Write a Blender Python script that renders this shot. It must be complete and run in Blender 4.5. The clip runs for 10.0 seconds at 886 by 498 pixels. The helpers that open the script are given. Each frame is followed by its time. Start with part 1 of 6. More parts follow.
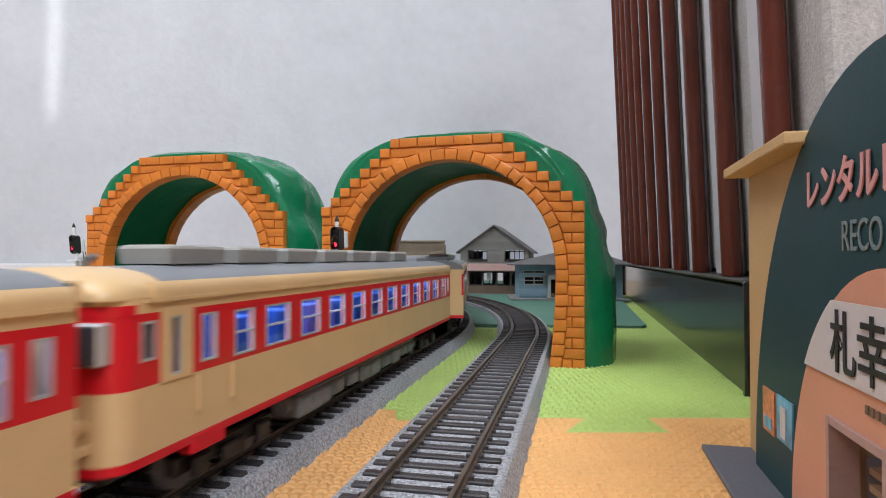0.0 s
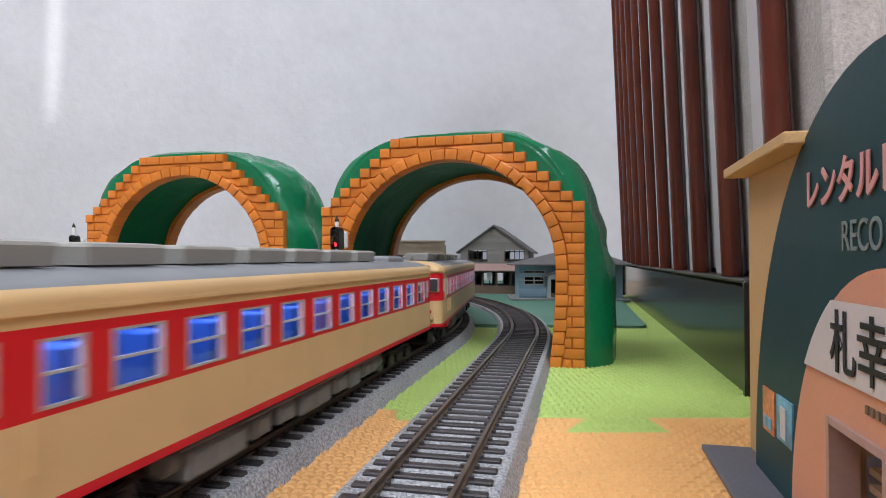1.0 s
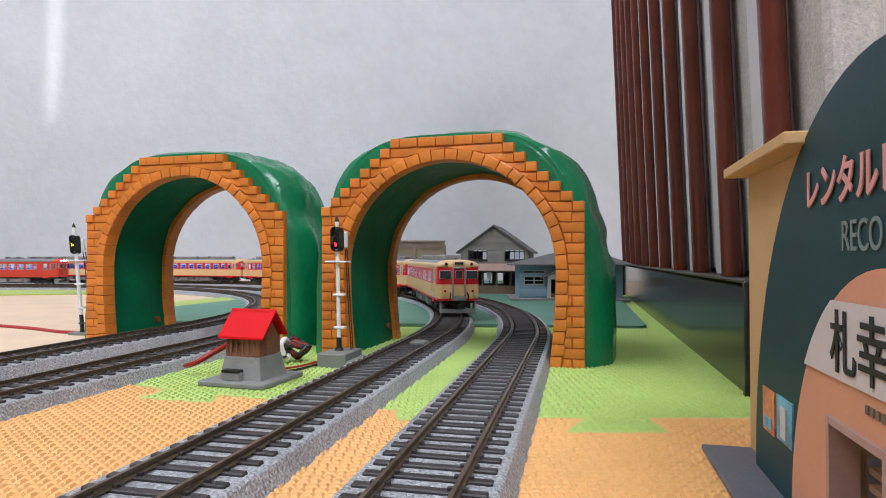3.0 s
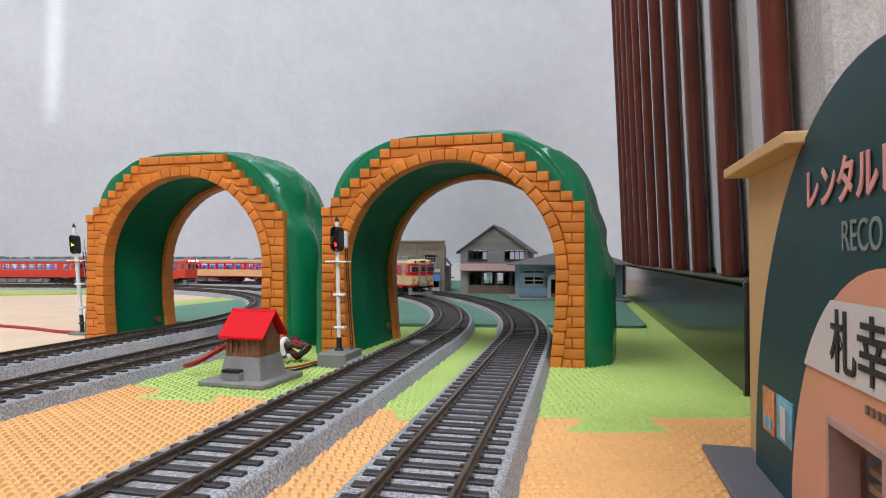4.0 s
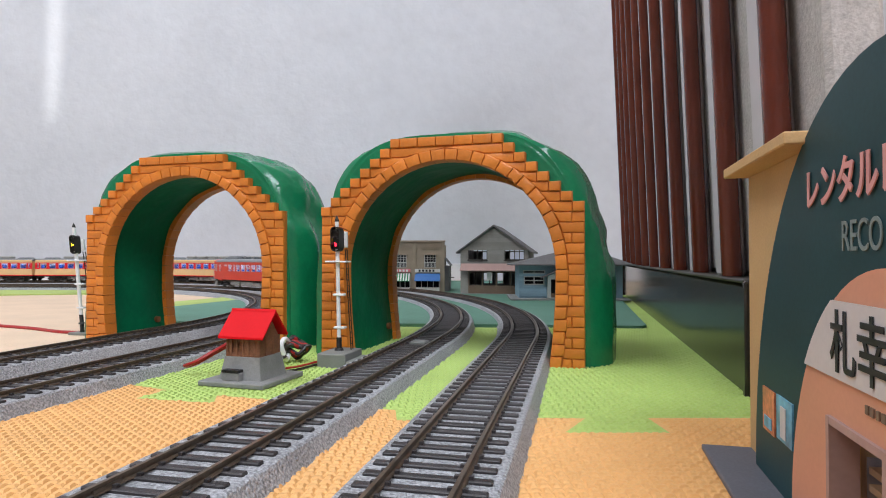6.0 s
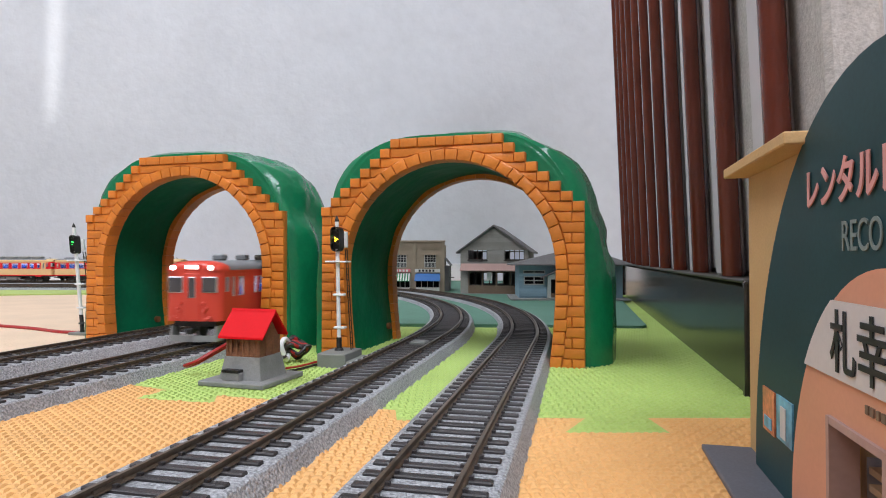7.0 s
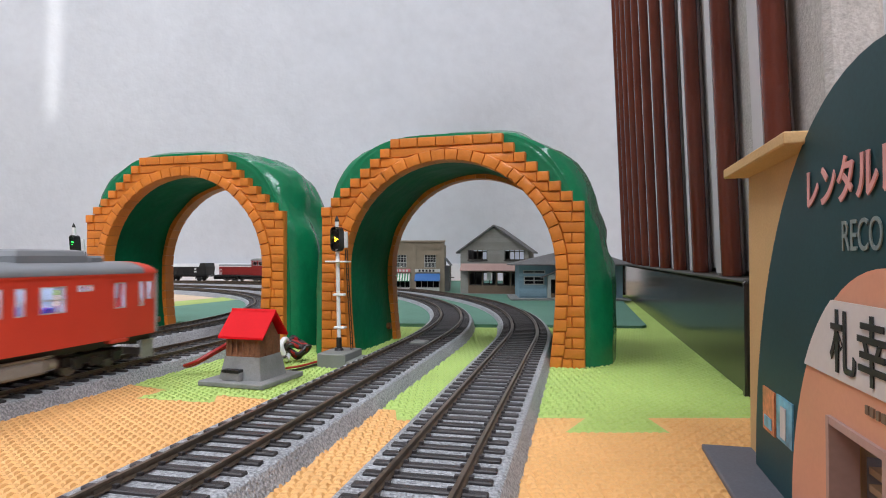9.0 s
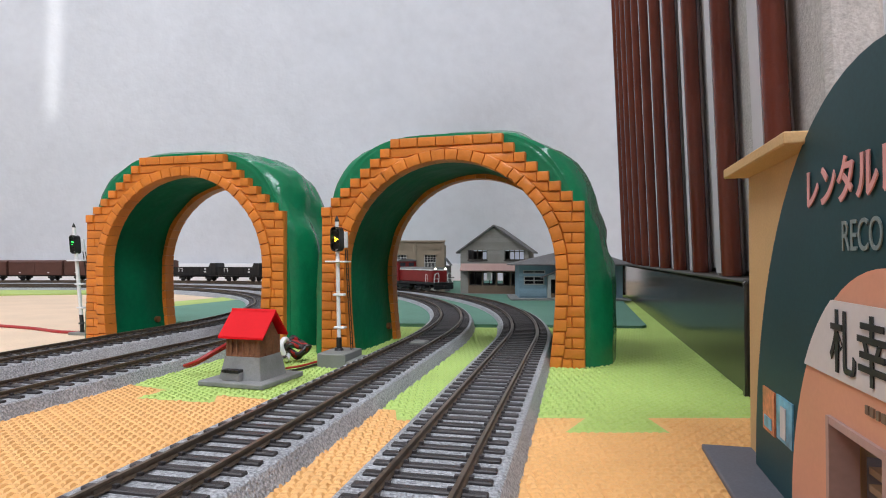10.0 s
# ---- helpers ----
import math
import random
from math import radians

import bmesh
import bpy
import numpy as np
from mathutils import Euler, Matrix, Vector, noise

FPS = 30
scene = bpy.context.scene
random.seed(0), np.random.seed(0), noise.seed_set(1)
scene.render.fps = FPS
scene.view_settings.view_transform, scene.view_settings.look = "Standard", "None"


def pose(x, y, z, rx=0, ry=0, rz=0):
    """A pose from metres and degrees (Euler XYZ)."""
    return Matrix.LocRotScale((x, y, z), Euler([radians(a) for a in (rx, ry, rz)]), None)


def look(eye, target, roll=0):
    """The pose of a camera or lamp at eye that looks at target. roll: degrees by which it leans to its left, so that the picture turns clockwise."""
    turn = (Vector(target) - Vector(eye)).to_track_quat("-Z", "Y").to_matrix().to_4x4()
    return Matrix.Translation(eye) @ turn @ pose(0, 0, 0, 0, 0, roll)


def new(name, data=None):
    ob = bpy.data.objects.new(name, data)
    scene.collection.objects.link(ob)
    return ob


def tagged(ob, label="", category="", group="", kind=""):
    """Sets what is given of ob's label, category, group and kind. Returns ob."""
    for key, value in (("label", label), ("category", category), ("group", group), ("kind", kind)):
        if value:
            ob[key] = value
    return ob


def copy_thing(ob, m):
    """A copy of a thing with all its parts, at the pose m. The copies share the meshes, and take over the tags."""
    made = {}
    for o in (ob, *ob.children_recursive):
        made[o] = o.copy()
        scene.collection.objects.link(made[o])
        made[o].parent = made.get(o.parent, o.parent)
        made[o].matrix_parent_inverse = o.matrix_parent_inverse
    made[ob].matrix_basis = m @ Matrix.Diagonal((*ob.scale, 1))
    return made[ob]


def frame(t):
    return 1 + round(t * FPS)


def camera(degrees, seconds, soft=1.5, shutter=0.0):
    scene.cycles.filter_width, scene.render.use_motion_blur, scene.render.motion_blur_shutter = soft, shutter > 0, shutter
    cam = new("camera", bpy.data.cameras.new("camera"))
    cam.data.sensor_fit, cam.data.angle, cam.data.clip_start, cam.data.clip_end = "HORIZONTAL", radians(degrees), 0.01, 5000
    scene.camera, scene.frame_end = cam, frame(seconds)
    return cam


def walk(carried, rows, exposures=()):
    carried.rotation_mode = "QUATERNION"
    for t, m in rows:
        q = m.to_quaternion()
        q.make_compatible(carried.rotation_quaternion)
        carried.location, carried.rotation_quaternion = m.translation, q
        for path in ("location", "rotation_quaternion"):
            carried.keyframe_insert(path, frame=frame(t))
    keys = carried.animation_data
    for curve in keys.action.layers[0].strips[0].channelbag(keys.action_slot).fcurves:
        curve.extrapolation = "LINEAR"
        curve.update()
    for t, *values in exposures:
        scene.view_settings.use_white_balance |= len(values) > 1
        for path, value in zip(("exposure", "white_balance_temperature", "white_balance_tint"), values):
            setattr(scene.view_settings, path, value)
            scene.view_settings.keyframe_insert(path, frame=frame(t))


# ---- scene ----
EYE = 0.0570
cam = camera(73.5, 10.0, soft=1.0, shutter=0.35)
# the eye is level with the carriage roofs and tilts up a little
TILT = 90 + 0.85
walk(cam, [(0.0, pose(0, 0, EYE, TILT, 0, 0)), (10.0, pose(0, 0, EYE, TILT, 0, 0))])

# ---- track plan: four concentric tracks, straight in front, then turning left behind the tunnels ----
CX, CY, TH = -0.688, 0.522, 0.224
RADIUS = {"A": 0.7526, "B": 0.6952, "C": 0.5743, "D": 0.5075}
RAIL = 0.0087


def along(k, s, off=0.0):
    """Place and heading (radians from +x) on track k at arc length s; off: metres to the outside."""
    r = RADIUS[k]
    end = r * (math.pi / 2 + TH)
    if s <= 0:
        a = -TH
        d = s
    elif s < end:
        a = -TH + s / r
        d = 0.0
    else:
        a = math.pi / 2
        d = s - end
    n = (math.cos(a), math.sin(a))
    t = (-math.sin(a), math.cos(a))
    return (CX + n[0] * (r + off) + t[0] * d, CY + n[1] * (r + off) + t[1] * d, a + math.pi / 2)


# ---- light: a closed room with a ceiling light and an added fill lamp ----
world = bpy.data.worlds.new("room_air")
scene.world = world
world.use_nodes = True
world.node_tree.nodes["Background"].inputs["Color"].default_value = (0.85, 0.9, 1.0, 1)
world.node_tree.nodes["Background"].inputs["Strength"].default_value = 0.05
EXPOSURE = 0.0
scene.view_settings.exposure = EXPOSURE


def area_lamp(name, x, y, z, w, d, power, colour):
    data = bpy.data.lights.new(name, "AREA")
    data.shape, data.size, data.size_y, data.energy, data.color = "RECTANGLE", w, d, power, colour
    ob = new(name, data)
    ob.matrix_world = pose(x, y, z)
    return ob


area_lamp("ceiling_light_lamp", -1.3, -0.05, 2.31, 1.2, 1.2, 48, (0.85, 0.91, 1.0))
# unseen fill lamp, added to brighten the sides that face the eye
area_lamp("pendant_light_lamp", 0.42, -1.25, 1.90, 1.2, 0.9, 46, (0.84, 0.90, 1.0)).matrix_world = look((0.42, -1.25, 1.90), (-0.15, 0.4, 0.12))

# low sun; a gap added in the unseen rear wall shapes its far-wall streak
sun = bpy.data.lights.new("low_sun", "SUN")
sun.energy, sun.angle, sun.color = 1.7, radians(0.6), (1.0, 0.97, 0.94)
new("low_sun", sun).matrix_world = look((-0.60, -2.6, 1.05), (-0.955, 1.46, 0.55))


# ---- materials ----
def mat(name, colour, rough=0.5, metal=0.0, grain=(0, 0), blotch=(0, 0), bump=(0, 0), coat=0.0, island=0.0, spec=0.5):
    """Principled surface; grain and blotch: (scale, amount) of lightness noise; bump: (scale, metres)."""
    m = bpy.data.materials.new(name)
    m.use_nodes = True
    nt = m.node_tree
    b = nt.nodes["Principled BSDF"]
    b.inputs["Roughness"].default_value = rough
    b.inputs["Metallic"].default_value = metal
    b.inputs["Coat Weight"].default_value = coat
    b.inputs["Specular IOR Level"].default_value = spec
    tc = nt.nodes.new("ShaderNodeTexCoord")
    col = nt.nodes.new("ShaderNodeRGB")
    col.outputs[0].default_value = (*colour, 1)
    out = col.outputs[0]

    def vary(src, fac, amount):
        mr = nt.nodes.new("ShaderNodeMapRange")
        mr.inputs["From Min"].default_value, mr.inputs["From Max"].default_value = 0.25, 0.75
        mr.inputs["To Min"].default_value, mr.inputs["To Max"].default_value = 1 - amount, 1 + amount
        nt.links.new(fac, mr.inputs["Value"])
        mx = nt.nodes.new("ShaderNodeVectorMath")
        mx.operation = "SCALE"
        nt.links.new(src, mx.inputs[0])
        nt.links.new(mr.outputs[0], mx.inputs["Scale"])
        return mx.outputs[0]

    for scale, amount in (grain, blotch):
        if amount:
            n = nt.nodes.new("ShaderNodeTexNoise")
            n.inputs["Scale"].default_value = scale
            n.inputs["Detail"].default_value = 4
            nt.links.new(tc.outputs["Object"], n.inputs["Vector"])
            out = vary(out, n.outputs["Fac"], amount)
    if island:
        oi = nt.nodes.new("ShaderNodeObjectInfo")
        out = vary(out, oi.outputs["Random"], island)
    nt.links.new(out, b.inputs["Base Color"])
    if bump[1]:
        n = nt.nodes.new("ShaderNodeTexNoise")
        n.inputs["Scale"].default_value = bump[0]
        n.inputs["Detail"].default_value = 5
        nt.links.new(tc.outputs["Object"], n.inputs["Vector"])
        bp = nt.nodes.new("ShaderNodeBump")
        bp.inputs["Distance"].default_value = bump[1]
        bp.inputs["Strength"].default_value = 1.0
        nt.links.new(n.outputs["Fac"], bp.inputs["Height"])
        nt.links.new(bp.outputs[0], b.inputs["Normal"])
    return m


def glow(name, colour, strength):
    m = bpy.data.materials.new(name)
    m.use_nodes = True
    b = m.node_tree.nodes["Principled BSDF"]
    b.inputs["Base Color"].default_value = (*colour, 1)
    b.inputs["Emission Color"].default_value = (*colour, 1)
    b.inputs["Emission Strength"].default_value = strength
    return m


def pane_glass(name, tint, gloss):
    """Thin clear pane: see-through with a mirror gloss that grows at grazing angles."""
    m = bpy.data.materials.new(name)
    m.use_nodes = True
    nt = m.node_tree
    nt.nodes.remove(nt.nodes["Principled BSDF"])
    tr = nt.nodes.new("ShaderNodeBsdfTransparent")
    tr.inputs["Color"].default_value = (*tint, 1)
    gl = nt.nodes.new("ShaderNodeBsdfGlossy")
    gl.inputs["Roughness"].default_value = 0.05
    lw = nt.nodes.new("ShaderNodeLayerWeight")
    lw.inputs["Blend"].default_value = gloss
    fr = nt.nodes.new("ShaderNodeMath")
    fr.operation = "MULTIPLY"
    fr.inputs[1].default_value = 0.45
    nt.links.new(lw.outputs["Facing"], fr.inputs[0])
    mx = nt.nodes.new("ShaderNodeMixShader")
    nt.links.new(fr.outputs[0], mx.inputs[0])
    nt.links.new(tr.outputs[0], mx.inputs[1])
    nt.links.new(gl.outputs[0], mx.inputs[2])
    nt.links.new(mx.outputs[0], nt.nodes["Material Output"].inputs["Surface"])
    return m


M = {
    "wallpaper": mat("wallpaper", (0.60, 0.618, 0.66), 0.7, grain=(42, 0.035), blotch=(8, 0.05), bump=(75, 0.0012)),
    "side_wall": mat("side_wall", (0.27, 0.215, 0.205), 0.8, grain=(120, 0.03), blotch=(5, 0.05), bump=(200, 0.0001)),
    "ceiling": mat("ceiling_paint", (0.8, 0.8, 0.8), 0.9, grain=(50, 0.03)),
    "skirting": mat("skirting_paint", (0.78, 0.78, 0.8), 0.5, grain=(80, 0.03)),
    "sand_mat": mat("sand_mat", (0.70, 0.52, 0.37), 0.85, grain=(900, 0.06), blotch=(22, 0.07), bump=(330, 0.0008)),
    "green_mat": mat("green_mat", (0.41, 0.55, 0.145), 0.62, grain=(1200, 0.06), blotch=(30, 0.06), bump=(1500, 0.0002)),
    "orange_mat": mat("orange_mat", (0.76, 0.42, 0.155), 0.62, grain=(1200, 0.06), blotch=(30, 0.06), bump=(1500, 0.0002)),
    "teal_sheet": mat("teal_sheet", (0.10, 0.235, 0.17), 0.7, grain=(1500, 0.08), blotch=(25, 0.1), bump=(900, 0.0003)),
    "moss_sheet": mat("moss_sheet", (0.40, 0.50, 0.14), 0.8, grain=(1500, 0.1), blotch=(25, 0.1)),
    "ballast": mat("ballast_plastic", (0.36, 0.365, 0.385), 0.6, grain=(1250, 0.62), blotch=(45, 0.14), bump=(1000, 0.0014)),
    "sleeper": mat("sleeper_plastic", (0.034, 0.029, 0.03), 0.42, grain=(2500, 0.25), bump=(2500, 0.0002), island=0.25),
    "rail": mat("rail_steel", (0.135, 0.10, 0.072), 0.36, 0.45, grain=(900, 0.25), blotch=(60, 0.3)),
    "brick": mat("brick_plastic", (0.66, 0.205, 0.028), 0.36, grain=(700, 0.06), blotch=(60, 0.09), bump=(500, 0.0003), island=0.07),
    "mortar": mat("mortar_plastic", (0.58, 0.18, 0.027), 0.5, grain=(700, 0.08), blotch=(60, 0.1)),
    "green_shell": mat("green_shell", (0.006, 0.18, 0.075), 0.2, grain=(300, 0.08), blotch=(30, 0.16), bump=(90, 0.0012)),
    # same plastic as the shell; the shade inside is put into its colour
    "green_shell_shaded": mat("green_shell_shaded", (0.002, 0.125, 0.052), 0.42, grain=(300, 0.1), blotch=(30, 0.2), bump=(90, 0.0008), spec=0.10),
    "cream": mat("cream_paint", (0.74, 0.50, 0.25), 0.36, grain=(1500, 0.03), blotch=(60, 0.05), bump=(600, 0.00008)),
    "car_red": mat("band_red_paint", (0.70, 0.008, 0.020), 0.34, grain=(1500, 0.04), blotch=(60, 0.06), bump=(600, 0.00008)),
    "vermilion": mat("vermilion_paint", (0.66, 0.060, 0.036), 0.36, grain=(1500, 0.03), blotch=(60, 0.05), bump=(600, 0.00008)),
    "roof_grey": mat("roof_grey", (0.21, 0.22, 0.235), 0.45, grain=(1200, 0.06), blotch=(70, 0.08)),
    "cooler_grey": mat("cooler_grey", (0.33, 0.32, 0.295), 0.5, grain=(1200, 0.06), blotch=(70, 0.08)),
    "dark_cooler": mat("vent_grey", (0.20, 0.21, 0.22), 0.5, grain=(1200, 0.06), blotch=(70, 0.08)),
    "gear": mat("underfloor_grey", (0.19, 0.19, 0.185), 0.55, grain=(900, 0.15), blotch=(90, 0.15)),
    "plough": mat("plough_grey", (0.27, 0.27, 0.26), 0.5, grain=(900, 0.12), blotch=(90, 0.15)),
    "black": mat("black_plastic", (0.014, 0.013, 0.013), 0.5, grain=(900, 0.2), blotch=(90, 0.2)),
    "silver": mat("window_trim", (0.55, 0.55, 0.56), 0.35, 0.4, grain=(900, 0.05)),
    "pane": pane_glass("clear_pane", (0.93, 0.95, 1.0), 0.18),
    # opaque; the unlit cab behind the glass is put into its colour
    "cab_pane": mat("shaded_cab_pane", (0.055, 0.055, 0.064), 0.08, spec=0.45, grain=(100, 0.2)),
    "seat_blue": mat("seat_blue", (0.006, 0.075, 0.42), 0.7, grain=(900, 0.1), blotch=(120, 0.2)),
    "interior": mat("interior_panel", (0.46, 0.49, 0.55), 0.6, grain=(300, 0.05)),
    "white_paint": mat("white_paint", (0.80, 0.80, 0.80), 0.4, grain=(800, 0.04), blotch=(80, 0.05)),
    "concrete": mat("model_concrete", (0.225, 0.225, 0.22), 0.75, grain=(1200, 0.1), blotch=(110, 0.18), bump=(700, 0.0003)),
    "plinth_grey": mat("plinth_grey", (0.20, 0.205, 0.19), 0.6, grain=(1200, 0.08), blotch=(110, 0.1)),
    "hut_wood": mat("hut_wood", (0.21, 0.088, 0.045), 0.6, grain=(900, 0.22), blotch=(150, 0.25), bump=(900, 0.0003)),
    "hut_red": mat("hut_red", (0.66, 0.004, 0.010), 0.6, spec=0.15, grain=(900, 0.03), blotch=(100, 0.04), bump=(900, 0.00004)),
    "kraft": mat("kraft_board", (0.56, 0.36, 0.165), 0.8, grain=(1500, 0.06), blotch=(60, 0.05), bump=(1500, 0.0001)),
    "kiosk_teal": mat("kiosk_teal", (0.015, 0.056, 0.066), 0.5, spec=0.25, grain=(900, 0.12), blotch=(40, 0.12)),
    "peach": mat("peach_card", (0.66, 0.31, 0.20), 0.5, grain=(900, 0.03), blotch=(50, 0.04)),
    "band_white": mat("band_white", (0.62, 0.58, 0.57), 0.5, grain=(900, 0.03), blotch=(50, 0.04)),
    "letter_pink": mat("letter_pink", (0.68, 0.32, 0.30), 0.5, grain=(900, 0.03)),
    "letter_grey": mat("letter_grey", (0.20, 0.25, 0.24), 0.5, grain=(900, 0.05)),
    "ink": mat("ink_black", (0.016, 0.018, 0.02), 0.5, grain=(900, 0.1)),
    "card_grey": mat("base_card_grey", (0.125, 0.125, 0.145), 0.6, grain=(1500, 0.12), blotch=(60, 0.08)),
    "brown_tube": mat("brown_tube", (0.120, 0.024, 0.012), 0.22, grain=(60, 0.12), blotch=(9, 0.25), bump=(400, 0.0003)),
    "felt": mat("grey_felt", (0.47, 0.455, 0.45), 0.95, grain=(700, 0.2), blotch=(60, 0.14), bump=(1100, 0.0004)),
    "strip": mat("grey_strip", (0.50, 0.475, 0.50), 0.45, grain=(80, 0.04), blotch=(10, 0.06)),
    "gloss_black": mat("gloss_black_plinth", (0.026, 0.021, 0.018), 0.19, spec=0.45, grain=(300, 0.15), blotch=(40, 0.3)),
    "loco_red": mat("loco_red", (0.24, 0.013, 0.012), 0.38, grain=(1500, 0.06), blotch=(80, 0.1)),
    "box_brown": mat("boxcar_brown", (0.105, 0.042, 0.03), 0.55, grain=(1500, 0.1), blotch=(80, 0.15)),
    "siding_grey": mat("siding_grey", (0.275, 0.265, 0.24), 0.7, grain=(900, 0.12), blotch=(60, 0.12), island=0.1),
    "siding_blue": mat("siding_blue", (0.25, 0.39, 0.47), 0.65, grain=(900, 0.1), blotch=(60, 0.1), island=0.1),
    "slate": mat("slate_roof", (0.16, 0.155, 0.155), 0.7, grain=(700, 0.15), blotch=(60, 0.15), bump=(600, 0.0005)),
    "shop_tan": mat("shop_tan", (0.31, 0.25, 0.18), 0.75, grain=(900, 0.1), blotch=(60, 0.12), bump=(500, 0.0003)),
    "awning_pink": mat("awning_pink", (0.42, 0.27, 0.24), 0.6, grain=(700, 0.06), blotch=(60, 0.06)),
    "awning_blue": mat("awning_blue", (0.02, 0.14, 0.42), 0.5, grain=(700, 0.06)),
    "awning_green": mat("awning_green", (0.03, 0.22, 0.09), 0.5, grain=(700, 0.06)),
    "awning_white": mat("awning_white", (0.7, 0.7, 0.66), 0.5, grain=(700, 0.06)),
    "frame_dark": mat("frame_dark", (0.05, 0.042, 0.036), 0.5, grain=(700, 0.15)),
    "frame_light": mat("frame_light", (0.52, 0.53, 0.50), 0.5, grain=(700, 0.06)),
    "sill_brown": mat("shop_wood", (0.185, 0.125, 0.085), 0.6, grain=(700, 0.15), blotch=(60, 0.1)),
    "sign_pink": mat("sign_pink", (0.72, 0.20, 0.22), 0.5, grain=(700, 0.05)),
    # near black: shade painted inside the model buildings, and the dark destination blind
    "shade_and_blind": mat("inside_shade_and_blind", (0.02, 0.02, 0.02), 0.8, grain=(300, 0.2)),
    "wire_red": mat("wire_red", (0.36, 0.012, 0.012), 0.4, grain=(900, 0.08)),
    "wire_black": mat("wire_black", (0.018, 0.014, 0.014), 0.4, grain=(900, 0.1)),
    "poster_orange": mat("poster_orange", (0.62, 0.20, 0.10), 0.4, grain=(700, 0.3), blotch=(200, 0.4)),
    "poster_blue": mat("poster_blue", (0.12, 0.34, 0.50), 0.4, grain=(400, 0.3), blotch=(150, 0.4)),
    "brass": mat("eyelet_brass", (0.24, 0.10, 0.04), 0.4, 0.4, grain=(900, 0.1)),
    "strip_light": glow("saloon_light", (0.82, 0.9, 1.0), 11.0),
    "headlight": glow("headlight_on", (1.0, 0.97, 1.0), 8.0),
    "loco_light": glow("loco_headlight_on", (1.0, 0.9, 0.72), 7.0),
    "lamp_red": glow("signal_red", (1.0, 0.02, 0.05), 5.0),
    "lamp_yellow": glow("signal_yellow", (1.0, 0.55, 0.02), 6.0),
    "lamp_green": glow("signal_green", (0.03, 1.0, 0.12), 5.0),
    # red raised in the base colour in place of a lit tail lamp
    "tail_lens": mat("tail_lens", (0.55, 0.02, 0.02), 0.2, grain=(900, 0.1)),
    "lens_off": mat("lamp_lens_off", (0.05, 0.04, 0.04), 0.15, grain=(900, 0.1)),
    "lens_lit": glow("lamp_cover", (0.95, 0.95, 1.0), 1.6),
}


# ---- mesh helpers ----
def part(name, bm, material, parent=None, label="", smooth=False):
    me = bpy.data.meshes.new(name)
    bmesh.ops.recalc_face_normals(bm, faces=bm.faces)
    bm.to_mesh(me)
    bm.free()
    me.materials.append(M[material])
    if smooth:
        for p in me.polygons:
            p.use_smooth = True
        me.set_sharp_from_angle(angle=radians(40))
    ob = new(name, me)
    ob.parent = parent
    if label:
        ob["label"] = label
    return ob


def thing(name, m, label, category, group="", kind=""):
    e = new(name)
    e.empty_display_size = 0.01
    e.matrix_basis = m
    return tagged(e, label, category, group, kind)


def box(bm, x0, x1, y0, y1, z0, z1, bevel=0.0):
    vs = [bm.verts.new((x, y, z)) for x in (x0, x1) for y in (y0, y1) for z in (z0, z1)]
    fs = [bm.faces.new([vs[i] for i in f]) for f in ((0, 1, 3, 2), (4, 6, 7, 5), (0, 4, 5, 1), (2, 3, 7, 6), (0, 2, 6, 4), (1, 5, 7, 3))]
    if bevel:
        es = list({e for f in fs for e in f.edges})
        bmesh.ops.bevel(bm, geom=es, offset=bevel, segments=1, affect="EDGES", profile=0.5)
    return bm


def one_box(*a, **k):
    return box(bmesh.new(), *a, **k)


def prism(bm, poly, axis, a, b):
    """Polygon of (p, q) extruded along an axis from a to b; p, q are the other two axes in order."""
    def at(p, q, r):
        return {"x": (r, p, q), "y": (p, r, q), "z": (p, q, r)}[axis]
    lo = [bm.verts.new(at(p, q, a)) for p, q in poly]
    hi = [bm.verts.new(at(p, q, b)) for p, q in poly]
    n = len(poly)
    bm.faces.new(lo)
    bm.faces.new(hi[::-1])
    for i in range(n):
        bm.faces.new((lo[i], hi[i], hi[(i + 1) % n], lo[(i + 1) % n]))
    return bm


def cyl(bm, p, q, r0, r1=None, n=12):
    """Round bar from p to q."""
    p, q = Vector(p), Vector(q)
    r1 = r0 if r1 is None else r1
    rot = (q - p).to_track_quat("Z", "Y")
    rings = []
    for c, r in ((p, r0), (q, r1)):
        rings.append([bm.verts.new(c + rot @ Vector((r * math.cos(6.28318 * i / n), r * math.sin(6.28318 * i / n), 0))) for i in range(n)])
    for i in range(n):
        bm.faces.new((rings[0][i], rings[0][(i + 1) % n], rings[1][(i + 1) % n], rings[1][i]))
    bm.faces.new(rings[0][::-1])
    bm.faces.new(rings[1])
    return bm


